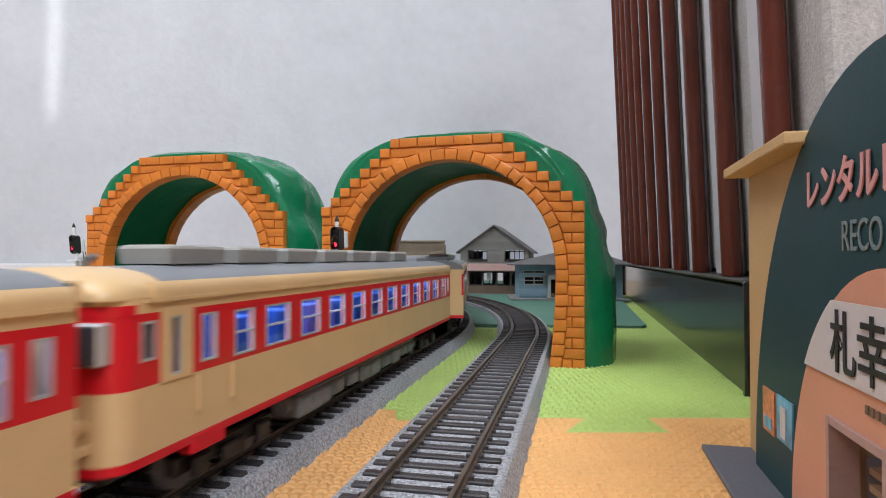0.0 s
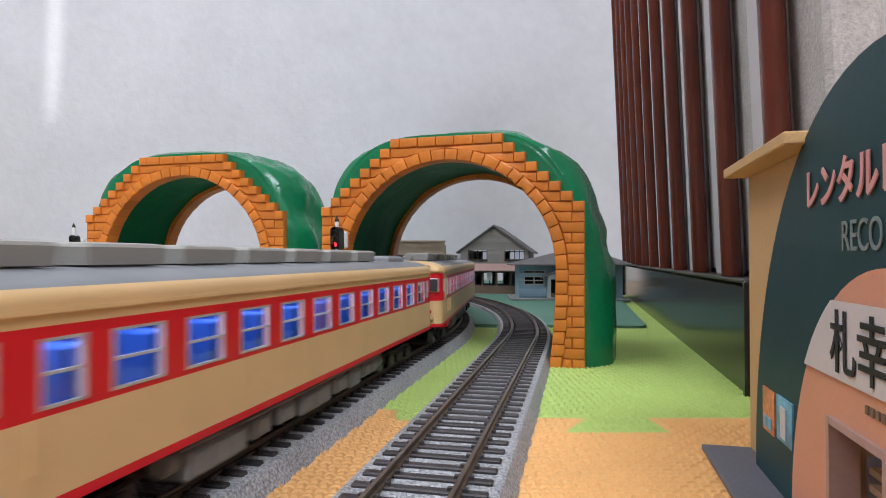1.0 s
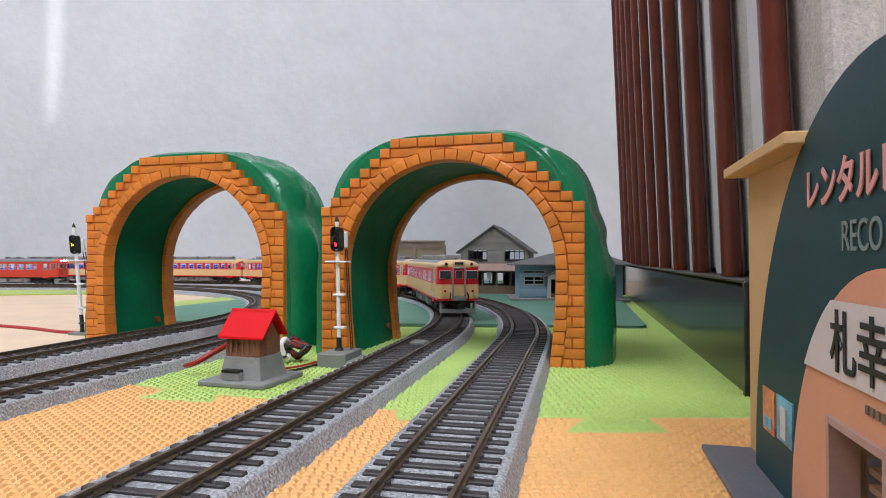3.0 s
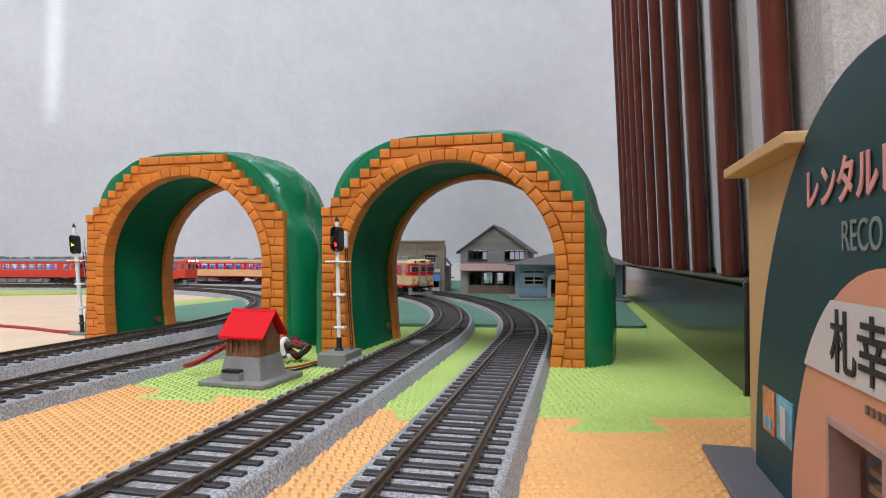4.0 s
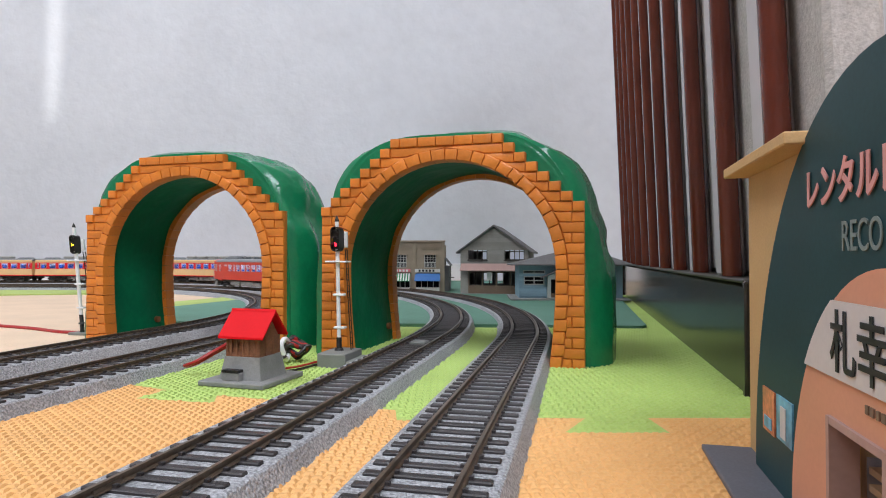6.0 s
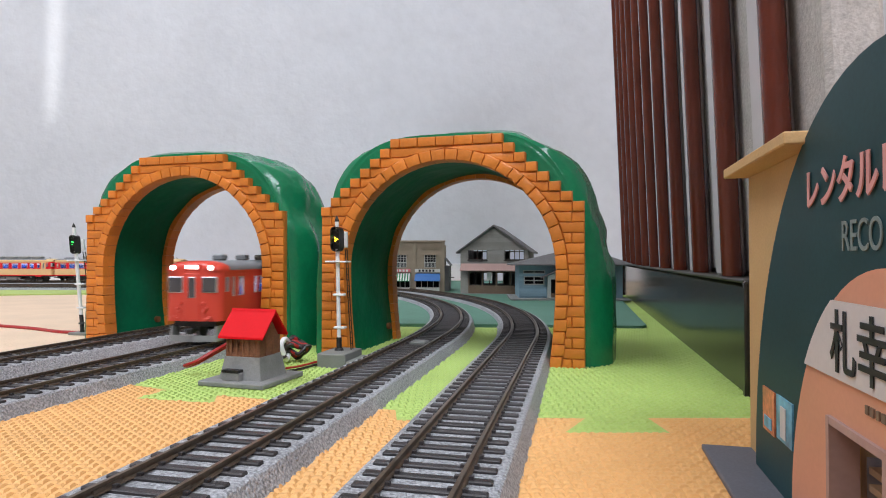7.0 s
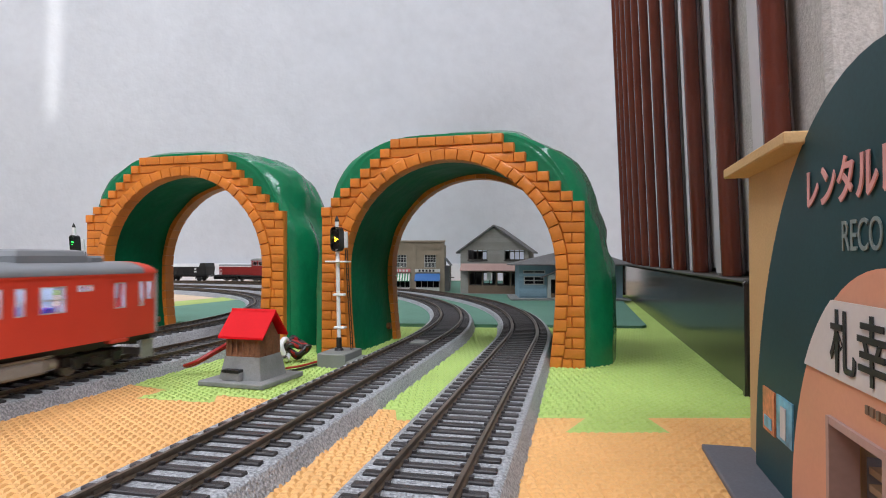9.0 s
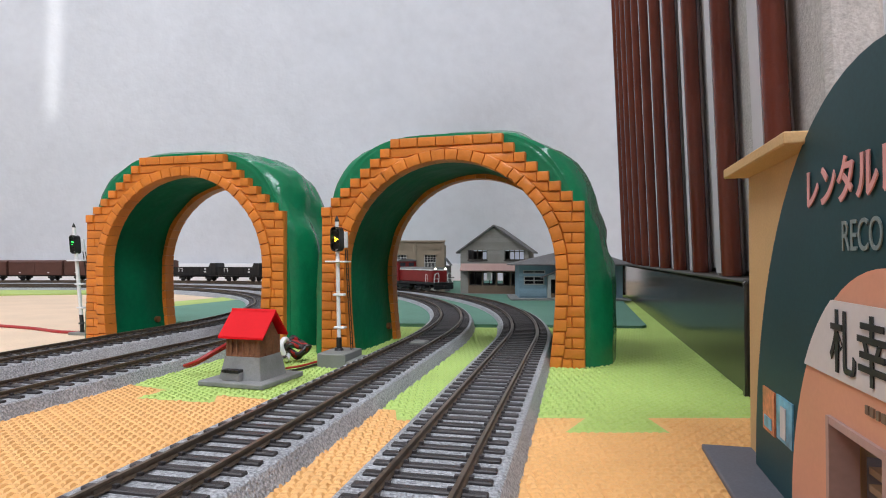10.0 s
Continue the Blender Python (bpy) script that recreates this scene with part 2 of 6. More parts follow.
def wire(bm, pts, r, n=7):
    """Tube through points, smoothed by Catmull-Rom."""
    P = [Vector(p) for p in pts]
    P = [P[0] * 2 - P[1]] + P + [P[-1] * 2 - P[-2]]
    line = []
    for i in range(1, len(P) - 2):
        for k in range(6):
            t = k / 6
            a, b, c, d = P[i - 1], P[i], P[i + 1], P[i + 2]
            line.append(0.5 * ((2 * b) + (c - a) * t + (2 * a - 5 * b + 4 * c - d) * t * t + (3 * b - a - 3 * c + d) * t ** 3))
    line.append(P[-2])
    prev = None
    for i, c in enumerate(line):
        way = (line[min(i + 1, len(line) - 1)] - line[max(i - 1, 0)]).normalized()
        rot = way.to_track_quat("Z", "Y")
        ring = [bm.verts.new(c + rot @ Vector((r * math.cos(6.28318 * k / n), r * math.sin(6.28318 * k / n), 0))) for k in range(n)]
        if prev:
            for k in range(n):
                bm.faces.new((prev[k], prev[(k + 1) % n], ring[(k + 1) % n], ring[k]))
        prev = ring
    return bm


def loft(bm, rows, closed=True, caps=True):
    vs = [[bm.verts.new(p) for p in row] for row in rows]
    n = len(vs[0])
    for a, b in zip(vs, vs[1:]):
        for j in range(n if closed else n - 1):
            bm.faces.new((a[j], a[(j + 1) % n], b[(j + 1) % n], b[j]))
    if caps:
        bm.faces.new(vs[0][::-1])
        bm.faces.new(vs[-1])
    return bm


def pierced(bm, x0, x1, z0, z1, y0, y1, holes):
    """Wall slab in the xz plane with rectangular holes (xa, xb, za, zb) that go through it, as one connected mesh."""
    xs = sorted({round(v, 6) for v in (x0, x1, *[h[0] for h in holes], *[h[1] for h in holes])})
    zs = sorted({round(v, 6) for v in (z0, z1, *[h[2] for h in holes], *[h[3] for h in holes])})
    xs = [v for v in xs if min(x0, x1) - 1e-7 <= v <= max(x0, x1) + 1e-7]
    zs = [v for v in zs if min(z0, z1) - 1e-7 <= v <= max(z0, z1) + 1e-7]
    nx, nz = len(xs) - 1, len(zs) - 1

    def solid(i, k):
        if not (0 <= i < nx and 0 <= k < nz):
            return False
        cx, cz = (xs[i] + xs[i + 1]) / 2, (zs[k] + zs[k + 1]) / 2
        return not any(h[0] < cx < h[1] and h[2] < cz < h[3] for h in holes)
    made = {}

    def v(i, k, side):
        key = (i, k, side)
        if key not in made:
            made[key] = bm.verts.new((xs[i], (y0, y1)[side], zs[k]))
        return made[key]
    for i in range(nx):
        for k in range(nz):
            if not solid(i, k):
                continue
            for side in (0, 1):
                bm.faces.new((v(i, k, side), v(i + 1, k, side), v(i + 1, k + 1, side), v(i, k + 1, side)))
            for di, dk, p, q in ((-1, 0, (i, k), (i, k + 1)), (1, 0, (i + 1, k), (i + 1, k + 1)), (0, -1, (i, k), (i + 1, k)), (0, 1, (i, k + 1), (i + 1, k + 1))):
                if not solid(i + di, k + dk):
                    bm.faces.new((v(*p, 0), v(*q, 0), v(*q, 1), v(*p, 1)))
    return bm


def frame_bars(bm, x0, x1, z0, z1, y0, y1, w, nx=1, nz=1):
    """Window frame with nx by nz panes."""
    for i in range(nx + 1):
        x = x0 + (x1 - x0 - w) * i / nx
        box(bm, x, x + w, y0, y1, z0, z1)
    for i in range(nz + 1):
        z = z0 + (z1 - z0 - w) * i / nz
        for k in range(nx):
            xa = x0 + (x1 - x0 - w) * k / nx + w
            xb = x0 + (x1 - x0 - w) * (k + 1) / nx
            box(bm, xa, xb, y0 + 0.00005, y1 - 0.00005, z, z + w)
    return bm


def text_part(name, body, m, height, material, parent, thick=0.00008, label="", sx=1.0, bold=0.0):
    """Letters as a mesh of their own, standing in the parent's xz plane."""
    cu = bpy.data.curves.new(name, "FONT")
    cu.body, cu.size, cu.extrude, cu.offset = body, height, thick, bold
    tmp = new(name, cu)
    me = bpy.data.meshes.new_from_object(tmp.evaluated_get(bpy.context.evaluated_depsgraph_get()))
    bpy.data.objects.remove(tmp)
    me.materials.append(M[material])
    ob = new(name, me)
    ob.parent = parent
    ob.matrix_basis = m @ Matrix.Rotation(radians(90), 4, "X") @ Matrix.Diagonal((sx, 1, 1, 1))
    if label:
        ob["label"] = label
    return ob


# ---- the room ----
def structure(name, bm, material, label, smooth=False):
    return tagged(part(name, bm, material, None, label, smooth), category=name.split("_")[0], kind="structure")


BACK, LEFT, RIGHT, REAR, TOP = 1.46, -4.6, 1.30, -2.6, 2.36
structure("ground", one_box(LEFT, RIGHT, REAR, BACK, -0.03, 0.0), "sand_mat", "sand-coloured foam floor matting, slightly creased")
structure("wall_back", one_box(LEFT - 0.05, RIGHT + 0.05, BACK, BACK + 0.05, -0.03, TOP + 0.05), "wallpaper", "pale grey embossed wallpaper on a plain wall")
structure("wall_right", one_box(RIGHT, RIGHT + 0.05, REAR, BACK, -0.03, TOP + 0.05), "side_wall", "mauve-grey wall beside the slatted panel")
structure("wall_left", one_box(LEFT - 0.05, LEFT, REAR, BACK, -0.03, TOP + 0.05), "wallpaper", "pale grey embossed wallpaper on a plain wall")
def gapped_wall():
    """Unseen rear wall; one narrow slanting gap is added to shape the sun streak."""
    b = bmesh.new()
    zl, zh = 0.90, 1.62
    g0, g1, h0, h1 = -0.624, -0.600, -0.612, -0.566
    prism(b, [(LEFT - 0.05, zl), (g0, zl), (h0, zh), (LEFT - 0.05, zh)], "y", REAR - 0.02, REAR)
    prism(b, [(g1, zl), (RIGHT + 0.05, zl), (RIGHT + 0.05, zh), (h1, zh)], "y", REAR - 0.02, REAR)
    box(b, LEFT - 0.05, RIGHT + 0.05, REAR - 0.02, REAR, -0.03, zl)
    box(b, LEFT - 0.05, RIGHT + 0.05, REAR - 0.02, REAR, zh, TOP + 0.05)
    return b


structure("wall_rear", gapped_wall(), "wallpaper", "pale grey embossed wallpaper on a plain wall")
structure("ceiling", one_box(LEFT - 0.05, RIGHT + 0.05, REAR - 0.05, BACK + 0.05, TOP + 0.05, TOP + 0.1), "ceiling", "white painted ceiling")
structure("baseboard", one_box(LEFT, RIGHT, BACK - 0.012, BACK, 0.0, 0.043, bevel=0.002), "skirting", "white painted skirting board along the wall")


# ---- sheets and mats on the ground ----
def sheet(name, poly, z0, z1, material, label):
    return tagged(part(name, prism(bmesh.new(), poly, "z", z0, z1), material, None, label), category="mat", kind="structure")


def inside(poly, x, y):
    hit = False
    for (xa, ya), (xb, yb) in zip(poly, poly[1:] + poly[:1]):
        if (ya > y) != (yb > y) and x < (xb - xa) * (y - ya) / (yb - ya) + xa:
            hit = not hit
    return hit


SEAM = [(0.40, 0.2096), (0.0720, 0.2096), (0.0731, 0.1921), (0.0393, 0.1921), (0.0499, 0.2092), (0.0346, 0.2098), (-0.0060, 0.2180),
        (-0.0110, 0.2060), (-0.0160, 0.2065), (-0.0176, 0.2205), (-0.0640, 0.2350), (-0.0927, 0.2440), (-0.0890, 0.2310), (-0.1230, 0.2390),
        (-0.1180, 0.2540), (-0.1340, 0.2620), (-0.1480, 0.2680)]
GREEN = SEAM + [(-0.128, 0.36), (-0.118, 0.42), (-0.112, 0.50), (0.20, 0.9000), (0.40, 0.9000)]
ORANGE = SEAM + [(-0.186, 0.10), (-0.27, -0.30), (0.40, -0.30)]


def foam_mat(name, poly, material, label, xa, xb, ya, yb):
    """Foam mat flush with the ground; its raised basket weave of small pads is real relief."""
    base = sheet(name, poly, -0.006, 0.0006, material, label)
    pitch = 0.00285
    verts, faces = [], []
    rnd = random.Random(5)
    for j in range(int((yb - ya) / pitch)):
        for i in range(int((xb - xa) / pitch)):
            cx, cy = xa + i * pitch, ya + j * pitch
            if not inside(poly, cx, cy) or cy > 0.47 + 0.2 * (cx > 0.06):
                continue
            if abs(cy - 0.23) < 0.08 and not all(inside(poly, cx + dx, cy + dy) for dx in (-0.0014, 0.0014) for dy in (-0.0014, 0.0014)):
                continue
            a, b = (0.00172, 0.00112) if (i + j) % 2 else (0.00112, 0.00172)
            h = 0.00130 + rnd.uniform(-0.00008, 0.00008)
            k = len(verts)
            t = 0.46
            verts += [(cx - a, cy - b, 0.0005), (cx + a, cy - b, 0.0005), (cx + a, cy + b, 0.0005), (cx - a, cy + b, 0.0005),
                      (cx - a * t, cy - b * t, h), (cx + a * t, cy - b * t, h), (cx + a * t, cy + b * t, h), (cx - a * t, cy + b * t, h)]
            faces += [(k + 4, k + 5, k + 6, k + 7)] + [(k + q, k + (q + 1) % 4, k + 4 + (q + 1) % 4, k + 4 + q) for q in range(4)]
    me = bpy.data.meshes.new("weave")
    me.from_pydata(verts, [], faces)
    me.materials.append(M[material])
    ob = new("weave", me)
    ob.parent = base
    tagged(ob, kind="stuff")
    return base


foam_mat("green_foam_mat", GREEN, "green_mat", "yellow-green foam play mat with a basket-weave relief", -0.26, 0.24, 0.19, 0.67)
foam_mat("orange_foam_mat", ORANGE, "orange_mat", "tan-orange foam play mat with a basket-weave relief", -0.26, 0.13, 0.07, 0.30)
sheet("teal_sheet", [(-0.236, 0.505), (0.157, 0.470), (0.163, 0.476), (0.250, 0.850), (0.29, 1.40), (-0.26, 1.40), (-0.262, 0.77), (-0.30, 0.655), (-0.262, 0.58)], 0.0, 0.0032,
      "teal_sheet", "dark teal card sheet laid under the curve and houses")
sheet("moss_sheet", [(-0.305, 0.652), (-0.266, 0.772), (-0.262, 0.86), (-0.30, 0.84), (-0.345, 0.72), (-0.36, 0.64)], 0.0, 0.0022, "moss_sheet",
      "light green card strip beside the teal sheet")
sheet("moss_sheet", [(-1.3, 0.87), (-0.72, 0.86), (-0.64, 0.90), (-0.52, 0.925), (-0.47, 0.97), (-0.52, 1.0), (-0.68, 1.02), (-1.3, 1.03)], 0.0, 0.0022, "moss_sheet",
      "light green card strip lying on the sand mat")


# ---- tracks ----
def swept(name, k, prof, material, s0, s1, step, parent, off=0.0):
    n = max(2, int((s1 - s0) / step))
    rows = []
    for i in range(n + 1):
        s = s0 + (s1 - s0) * i / n
        rows.append([(*along(k, s, o + off)[:2], z) for o, z in prof])
    return part(name, loft(bmesh.new(), rows), material, parent)


SLEEPER_MESH = None


def track(k, s0, label):
    global SLEEPER_MESH
    t = thing("model_track", pose(0, 0, 0), label, "railway track", "model tracks")
    s1 = 4.6
    swept("roadbed", k, [(-0.0206, 0.0), (-0.0176, 0.0056), (-0.0169, 0.0060), (0.0169, 0.0060), (0.0176, 0.0056), (0.0206, 0.0)], "ballast", s0, s1, 0.012, t)
    for g in (-0.00875, 0.00875):
        swept("rail", k, [(g - 0.0012, 0.0067), (g - 0.0010, 0.0070), (g - 0.0003, 0.0072), (g - 0.0003, 0.0079), (g - 0.00055, 0.0080), (g - 0.0005, RAIL),
                          (g + 0.0005, RAIL), (g + 0.00055, 0.0080), (g + 0.0003, 0.0079), (g + 0.0003, 0.0072), (g + 0.0010, 0.0070), (g + 0.0012, 0.0067)],
              "rail", s0, s1, 0.012, t)
    if SLEEPER_MESH is None:
        o = part("sleeper", one_box(-0.0013, 0.0013, -0.0154, 0.0154, 0.0054, 0.0068, bevel=0.0003), "sleeper", t)
        SLEEPER_MESH = o.data
        bpy.data.objects.remove(o)
    pitch = 0.0073
    far = bmesh.new()
    chairs = bmesh.new()
    s = -0.42
    while s < 1.9:
        x, y, h = along(k, s)
        if s < 0.62:
            ob = new("sleeper", SLEEPER_MESH)
            ob.parent = t
            ob.matrix_basis = Matrix.Translation((x, y, 0)) @ Matrix.Rotation(h, 4, "Z")
            for g in (-0.00875, 0.00875):
                for d in (-0.0017, 0.0017):
                    m = Matrix.Translation((x, y, 0)) @ Matrix.Rotation(h, 4, "Z") @ Matrix.Translation((0, g + d, 0.0071))
                    bmesh.ops.create_cube(chairs, size=1, matrix=m @ Matrix.Diagonal((0.0012, 0.0011, 0.0009, 1)))
        else:
            m = Matrix.Translation((x, y, 0.0061)) @ Matrix.Rotation(h, 4, "Z") @ Matrix.Diagonal((0.0026, 0.0308, 0.0015, 1))
            bmesh.ops.create_cube(far, size=1, matrix=m)
        s += pitch
    tagged(part("far_sleepers", far, "sleeper", t), kind="stuff")
    tagged(part("rail_fastening", chairs, "sleeper", t), kind="stuff")
    joins = bmesh.new()
    for s in (-0.246, 0.002, 0.25, 0.5):
        for g in (-0.00875, 0.00875):
            x, y, h = along(k, s, -g)
            m = Matrix.Translation((x, y, 0.0074)) @ Matrix.Rotation(h, 4, "Z") @ Matrix.Diagonal((0.0080, 0.0017, 0.0009, 1))
            bmesh.ops.create_cube(joins, size=1, matrix=m)
    part("rail_joiner", joins, "rail", t, "dull metal rail joiner")
    return t


track("A", -0.42, "outer model track with dark sleepers on grey roadbed")
track("B", -0.95, "second model track with dark sleepers on grey roadbed")
t_b = [o for o in scene.objects if o.name == "model_track.001"][0]
x, y, h = along("B", -0.017)
plate = part("contact_plate", one_box(-0.006, 0.006, -0.0045, 0.0045, 0.0066, 0.0080, bevel=0.0003), "plinth_grey", t_b, "grey contact plate between the rails")
plate.matrix_basis = Matrix.Translation((x, y, 0)) @ Matrix.Rotation(h, 4, "Z")
track("C", -1.25, "third model track with dark sleepers on grey roadbed")
track("D", -0.60, "inner model track with dark sleepers on grey roadbed")


# ---- tunnels ----
HALF, SPRING, OPEN, RING, SHOULDER, CROWN = 0.0735, 0.051, 0.0588, 0.0063, 0.086, 0.123
ROWS = 16   # level courses below the stepped ones


def courses():
    """(z0, z1, outer half width) of the stepped brick courses."""
    out = [(SHOULDER * i / ROWS, SHOULDER * (i + 1) / ROWS, HALF) for i in range(ROWS)]
    n = 7
    for i in range(n):
        z = SHOULDER + (CROWN - SHOULDER) * i / n
        out.append((z, z + (CROWN - SHOULDER) / n, HALF - 0.0060 * (i + 1)))
    return out


def ring_x(z, r):
    """Half width of the opening's ring of radius r at height z; the legs toe in a little."""
    if z <= SPRING:
        return r - 0.0035 * ((SPRING - z) / SPRING) ** 2
    return math.sqrt(max(0.0, r * r - (z - SPRING) ** 2))


def brick(parent, poly, y0, y1, bevel=0.0008):
    """One moulded brick with a rounded face, from its outline in the portal's plane."""
    bm = bmesh.new()
    cx = sum(p[0] for p in poly) / len(poly)
    cz = sum(p[1] for p in poly) / len(poly)

    def shrink(d):
        res = []
        for x, z in poly:
            dx, dz = cx - x, cz - z
            res.append((x + math.copysign(min(abs(dx), d), dx), z + math.copysign(min(abs(dz), d), dz)))
        return res
    s = 1 if y1 > y0 else -1
    loft(bm, [[(x, y1 - s * d, z) for x, z in shrink(g)] for d, g in ((abs(y1 - y0), 0.00012), (bevel, 0.00014), (bevel * 0.3, 0.00014 + bevel * 0.3), (0.0, 0.00014 + bevel))])
    return part("brick", bm, "brick", parent, smooth=True)


def portal(t, y, out):
    """Brick-faced end wall of a tunnel at depth y, its bricks proud towards out (-1 or 1)."""
    side = []
    for z0, z1, w in courses():
        side += [(w, z0), (w, z1)]
    hollow = OPEN + 0.0009
    arch = [(ring_x(SPRING * i / 8, hollow), SPRING * i / 8) for i in range(8)]
    arch += [(hollow * math.cos(math.pi * i / 58), SPRING + hollow * math.sin(math.pi * i / 58)) for i in range(29)]
    around = side + [(-x, z) for x, z in side[::-1]] + [(-x, z) for x, z in arch] + [(0.0, SPRING + hollow)] + arch[::-1]
    back = prism(bmesh.new(), around, "y", y, y - out * 0.0035)
    wall = part("portal_wall", back, "mortar", t, "orange plastic portal behind the bricks")
    y1 = y + out * 0.0010
    deep = y - out * 0.0080
    rim = OPEN + RING
    rnd = random.Random(3)
    # arch bricks round the opening and down the legs; they reach back into the tunnel
    n = 26
    cuts = [math.pi * (i + rnd.uniform(-0.10, 0.10) * (0 < i < n)) / n for i in range(n + 1)]
    for a0, a1 in zip(cuts, cuts[1:]):
        am = (a0 + a1) / 2
        q = [(r * math.cos(a), SPRING + r * math.sin(a)) for r, a in ((OPEN, a0), (rim, a0), (rim, am), (rim, a1), (OPEN, a1), (OPEN, am))]
        brick(wall, q, deep, y1 + out * 0.0008)
    for sg in (-1, 1):
        for i in range(8):
            z0, z1 = SPRING * i / 8, SPRING * (i + 1) / 8
            tilt = 0.0007 * (i % 2)
            q = [(sg * ring_x(z0, OPEN), z0), (sg * (ring_x(z0, rim) + tilt), z0 + rnd.uniform(0, 0.0005)), (sg * (ring_x(z1, rim) + tilt), z1), (sg * ring_x(z1, OPEN), z1)]
            brick(wall, q, deep, y1 + out * 0.0008)
    # stepped courses outside the ring
    for j, (z0, z1, w) in enumerate(courses()):
        zm = (z0 + z1) / 2
        if zm > SPRING + rim:
            edges = [-w, -w + 0.0056] + [(-w + 0.0056) * (1 - k / 2.5) for k in range(1, 5)] + [w - 0.0056, w]
            for a, b in zip(edges, edges[1:]):
                brick(wall, [(a, z0), (b, z0), (b, z1), (a, z1)], y, y1 + out * 0.0009)
            continue
        for sg in (-1, 1):
            i0 = ring_x(z0, rim) if z0 < SPRING + rim else 0
            i1 = ring_x(z1, rim) if z1 < SPRING + rim else 0.0
            if w - max(i0, i1) < 0.0012:
                continue
            # stepped courses end in a proud square brick; level ones alternate one long brick with two short ones
            inner = max(i0, i1)
            stepped = j >= ROWS - 1
            first = 0.0060 if stepped else (0.0064 if j % 2 == 0 else 0.0128)
            ends, x = [w], w
            while x - first > inner + 0.0022:
                x -= first
                ends.append(x)
                first = 0.0108 if (len(ends) + j) % 2 else 0.0074
            for b, a in zip(ends, ends[1:]):
                proud = out * 0.0012 if stepped and b == w else 0.0
                brick(wall, [(sg * a, z0), (sg * b, z0), (sg * b, z1), (sg * a, z1)], y, y1 + proud)
            brick(wall, [(sg * i0, z0), (sg * x, z0), (sg * x, z1), (sg * i1, z1)], y, y1)
    return wall


def outline(u, grow, top):
    """Outer shell outline at angle share u from right foot (0) over the crown to left foot (1)."""
    a = math.pi * u
    c, s = math.cos(a), math.sin(a)
    x = math.copysign(abs(c) ** 0.55, c) * (HALF + grow)
    z = max(0.0, s) ** 0.68 * (CROWN + top)
    return x, z


def tunnel(m, depth, seed, label):
    t = thing("toy_tunnel", m, label, "toy tunnel", "toy tunnels")
    portal(t, 0.0, -1)
    portal(t, depth, 1)
    rows = []
    n, mrow = 56, 26
    for j in range(mrow + 1):
        v = j / mrow
        y = 0.0036 + (depth - 0.0072) * v
        swell = math.sin(math.pi * min(1, max(0, v))) ** 0.36
        ring = []
        for i in range(n + 1):
            u = i / n
            x, z = outline(u, 0.0005 + 0.0150 * swell, 0.0005 + 0.0055 * swell)
            p = Vector((u * 9 + seed, v * 3.2, seed))
            d = (noise.noise(p) * 0.0034 + noise.noise(p * 2.7) * 0.0017 + noise.noise(Vector((u * 46 + seed, v * 2.0, seed))) * 0.0009) * swell
            ridge = 0.0022 * max(0, math.sin(u * 31 + v * 4 + seed)) * swell
            l = math.hypot(x, z - 0.04) or 1
            x += x / l * (d - ridge)
            z += (z - 0.04) / l * (d - ridge) if z > 0.012 else 0
            ring.append((x, y, max(0.0, z)))
        inner = []
        for i in range(n + 1):
            a = math.pi * (1 - i / n)
            zz = SPRING + (OPEN + 0.0028) * math.sin(a)
            if i < 7:
                x, zz = -(ring_x(SPRING * i / 7, OPEN) + 0.0028), SPRING * i / 7
            elif i > n - 7:
                x, zz = ring_x(SPRING * (n - i) / 7, OPEN) + 0.0028, SPRING * (n - i) / 7
            else:
                a = math.pi * (1 - (i - 7) / (n - 14))
                x, zz = (OPEN + 0.0028) * math.cos(a), SPRING + (OPEN + 0.0028) * math.sin(a)
            w = noise.noise(Vector((i * 0.25, v * 2.5, seed + 9))) * 0.0014
            l = math.hypot(x, zz) or 1
            inner.append((x + x / l * w, y, max(0.0, zz + (zz / l * w if zz > 0.004 else 0))))
        rows.append((ring, inner))
    part("shell", loft(bmesh.new(), [r[0] + [(x * 0.985, y, z * 0.985) for x, y, z in r[0][::-1]] for r in rows]), "green_shell", t, "glossy dark green moulded plastic shell", smooth=True)
    # lining takes the darkened copy of the shell's green
    part("lining", loft(bmesh.new(), [r[1] + [(x * 1.012, y, z * 1.012) for x, y, z in r[1][::-1]] for r in rows]), "green_shell_shaded", t, "green plastic lining, coloured darker for the shade in the tunnel", smooth=True)
    for y0, y1 in ((0.0037, 0.0046), (depth - 0.0046, depth - 0.0037)):
        edge = [outline(i / n, 0.0025, 0.0022) for i in range(n + 1)]
        rim = [(ring_x(SPRING * i / 7, OPEN) + 0.002, SPRING * i / 7) for i in range(7)]
        rim += [((OPEN + 0.002) * math.cos(math.pi * i / 40), SPRING + (OPEN + 0.002) * math.sin(math.pi * i / 40)) for i in range(21)]
        rim += [(-x, z) for x, z in rim[-2::-1]]
        part("collar", prism(bmesh.new(), edge + rim[::-1], "y", y0, y1), "green_shell", t)
    for sg in (-1, 1):
        b = bmesh.new()
        x = sg * (ring_x(0.012, OPEN) + 0.0012)
        cyl(b, (x - sg * 0.0012, depth - 0.017, 0.011), (x + sg * 0.003, depth - 0.017, 0.011), 0.0022, n=14)
        part("eyelet", b, "brass", t, "brown push-in eyelet")
    return t


def heading(x0, y0, x1, y1):
    return pose((x0 + x1) / 2, (y0 + y1) / 2, 0, 0, 0, math.degrees(math.atan2(y1 - y0, x1 - x0)))


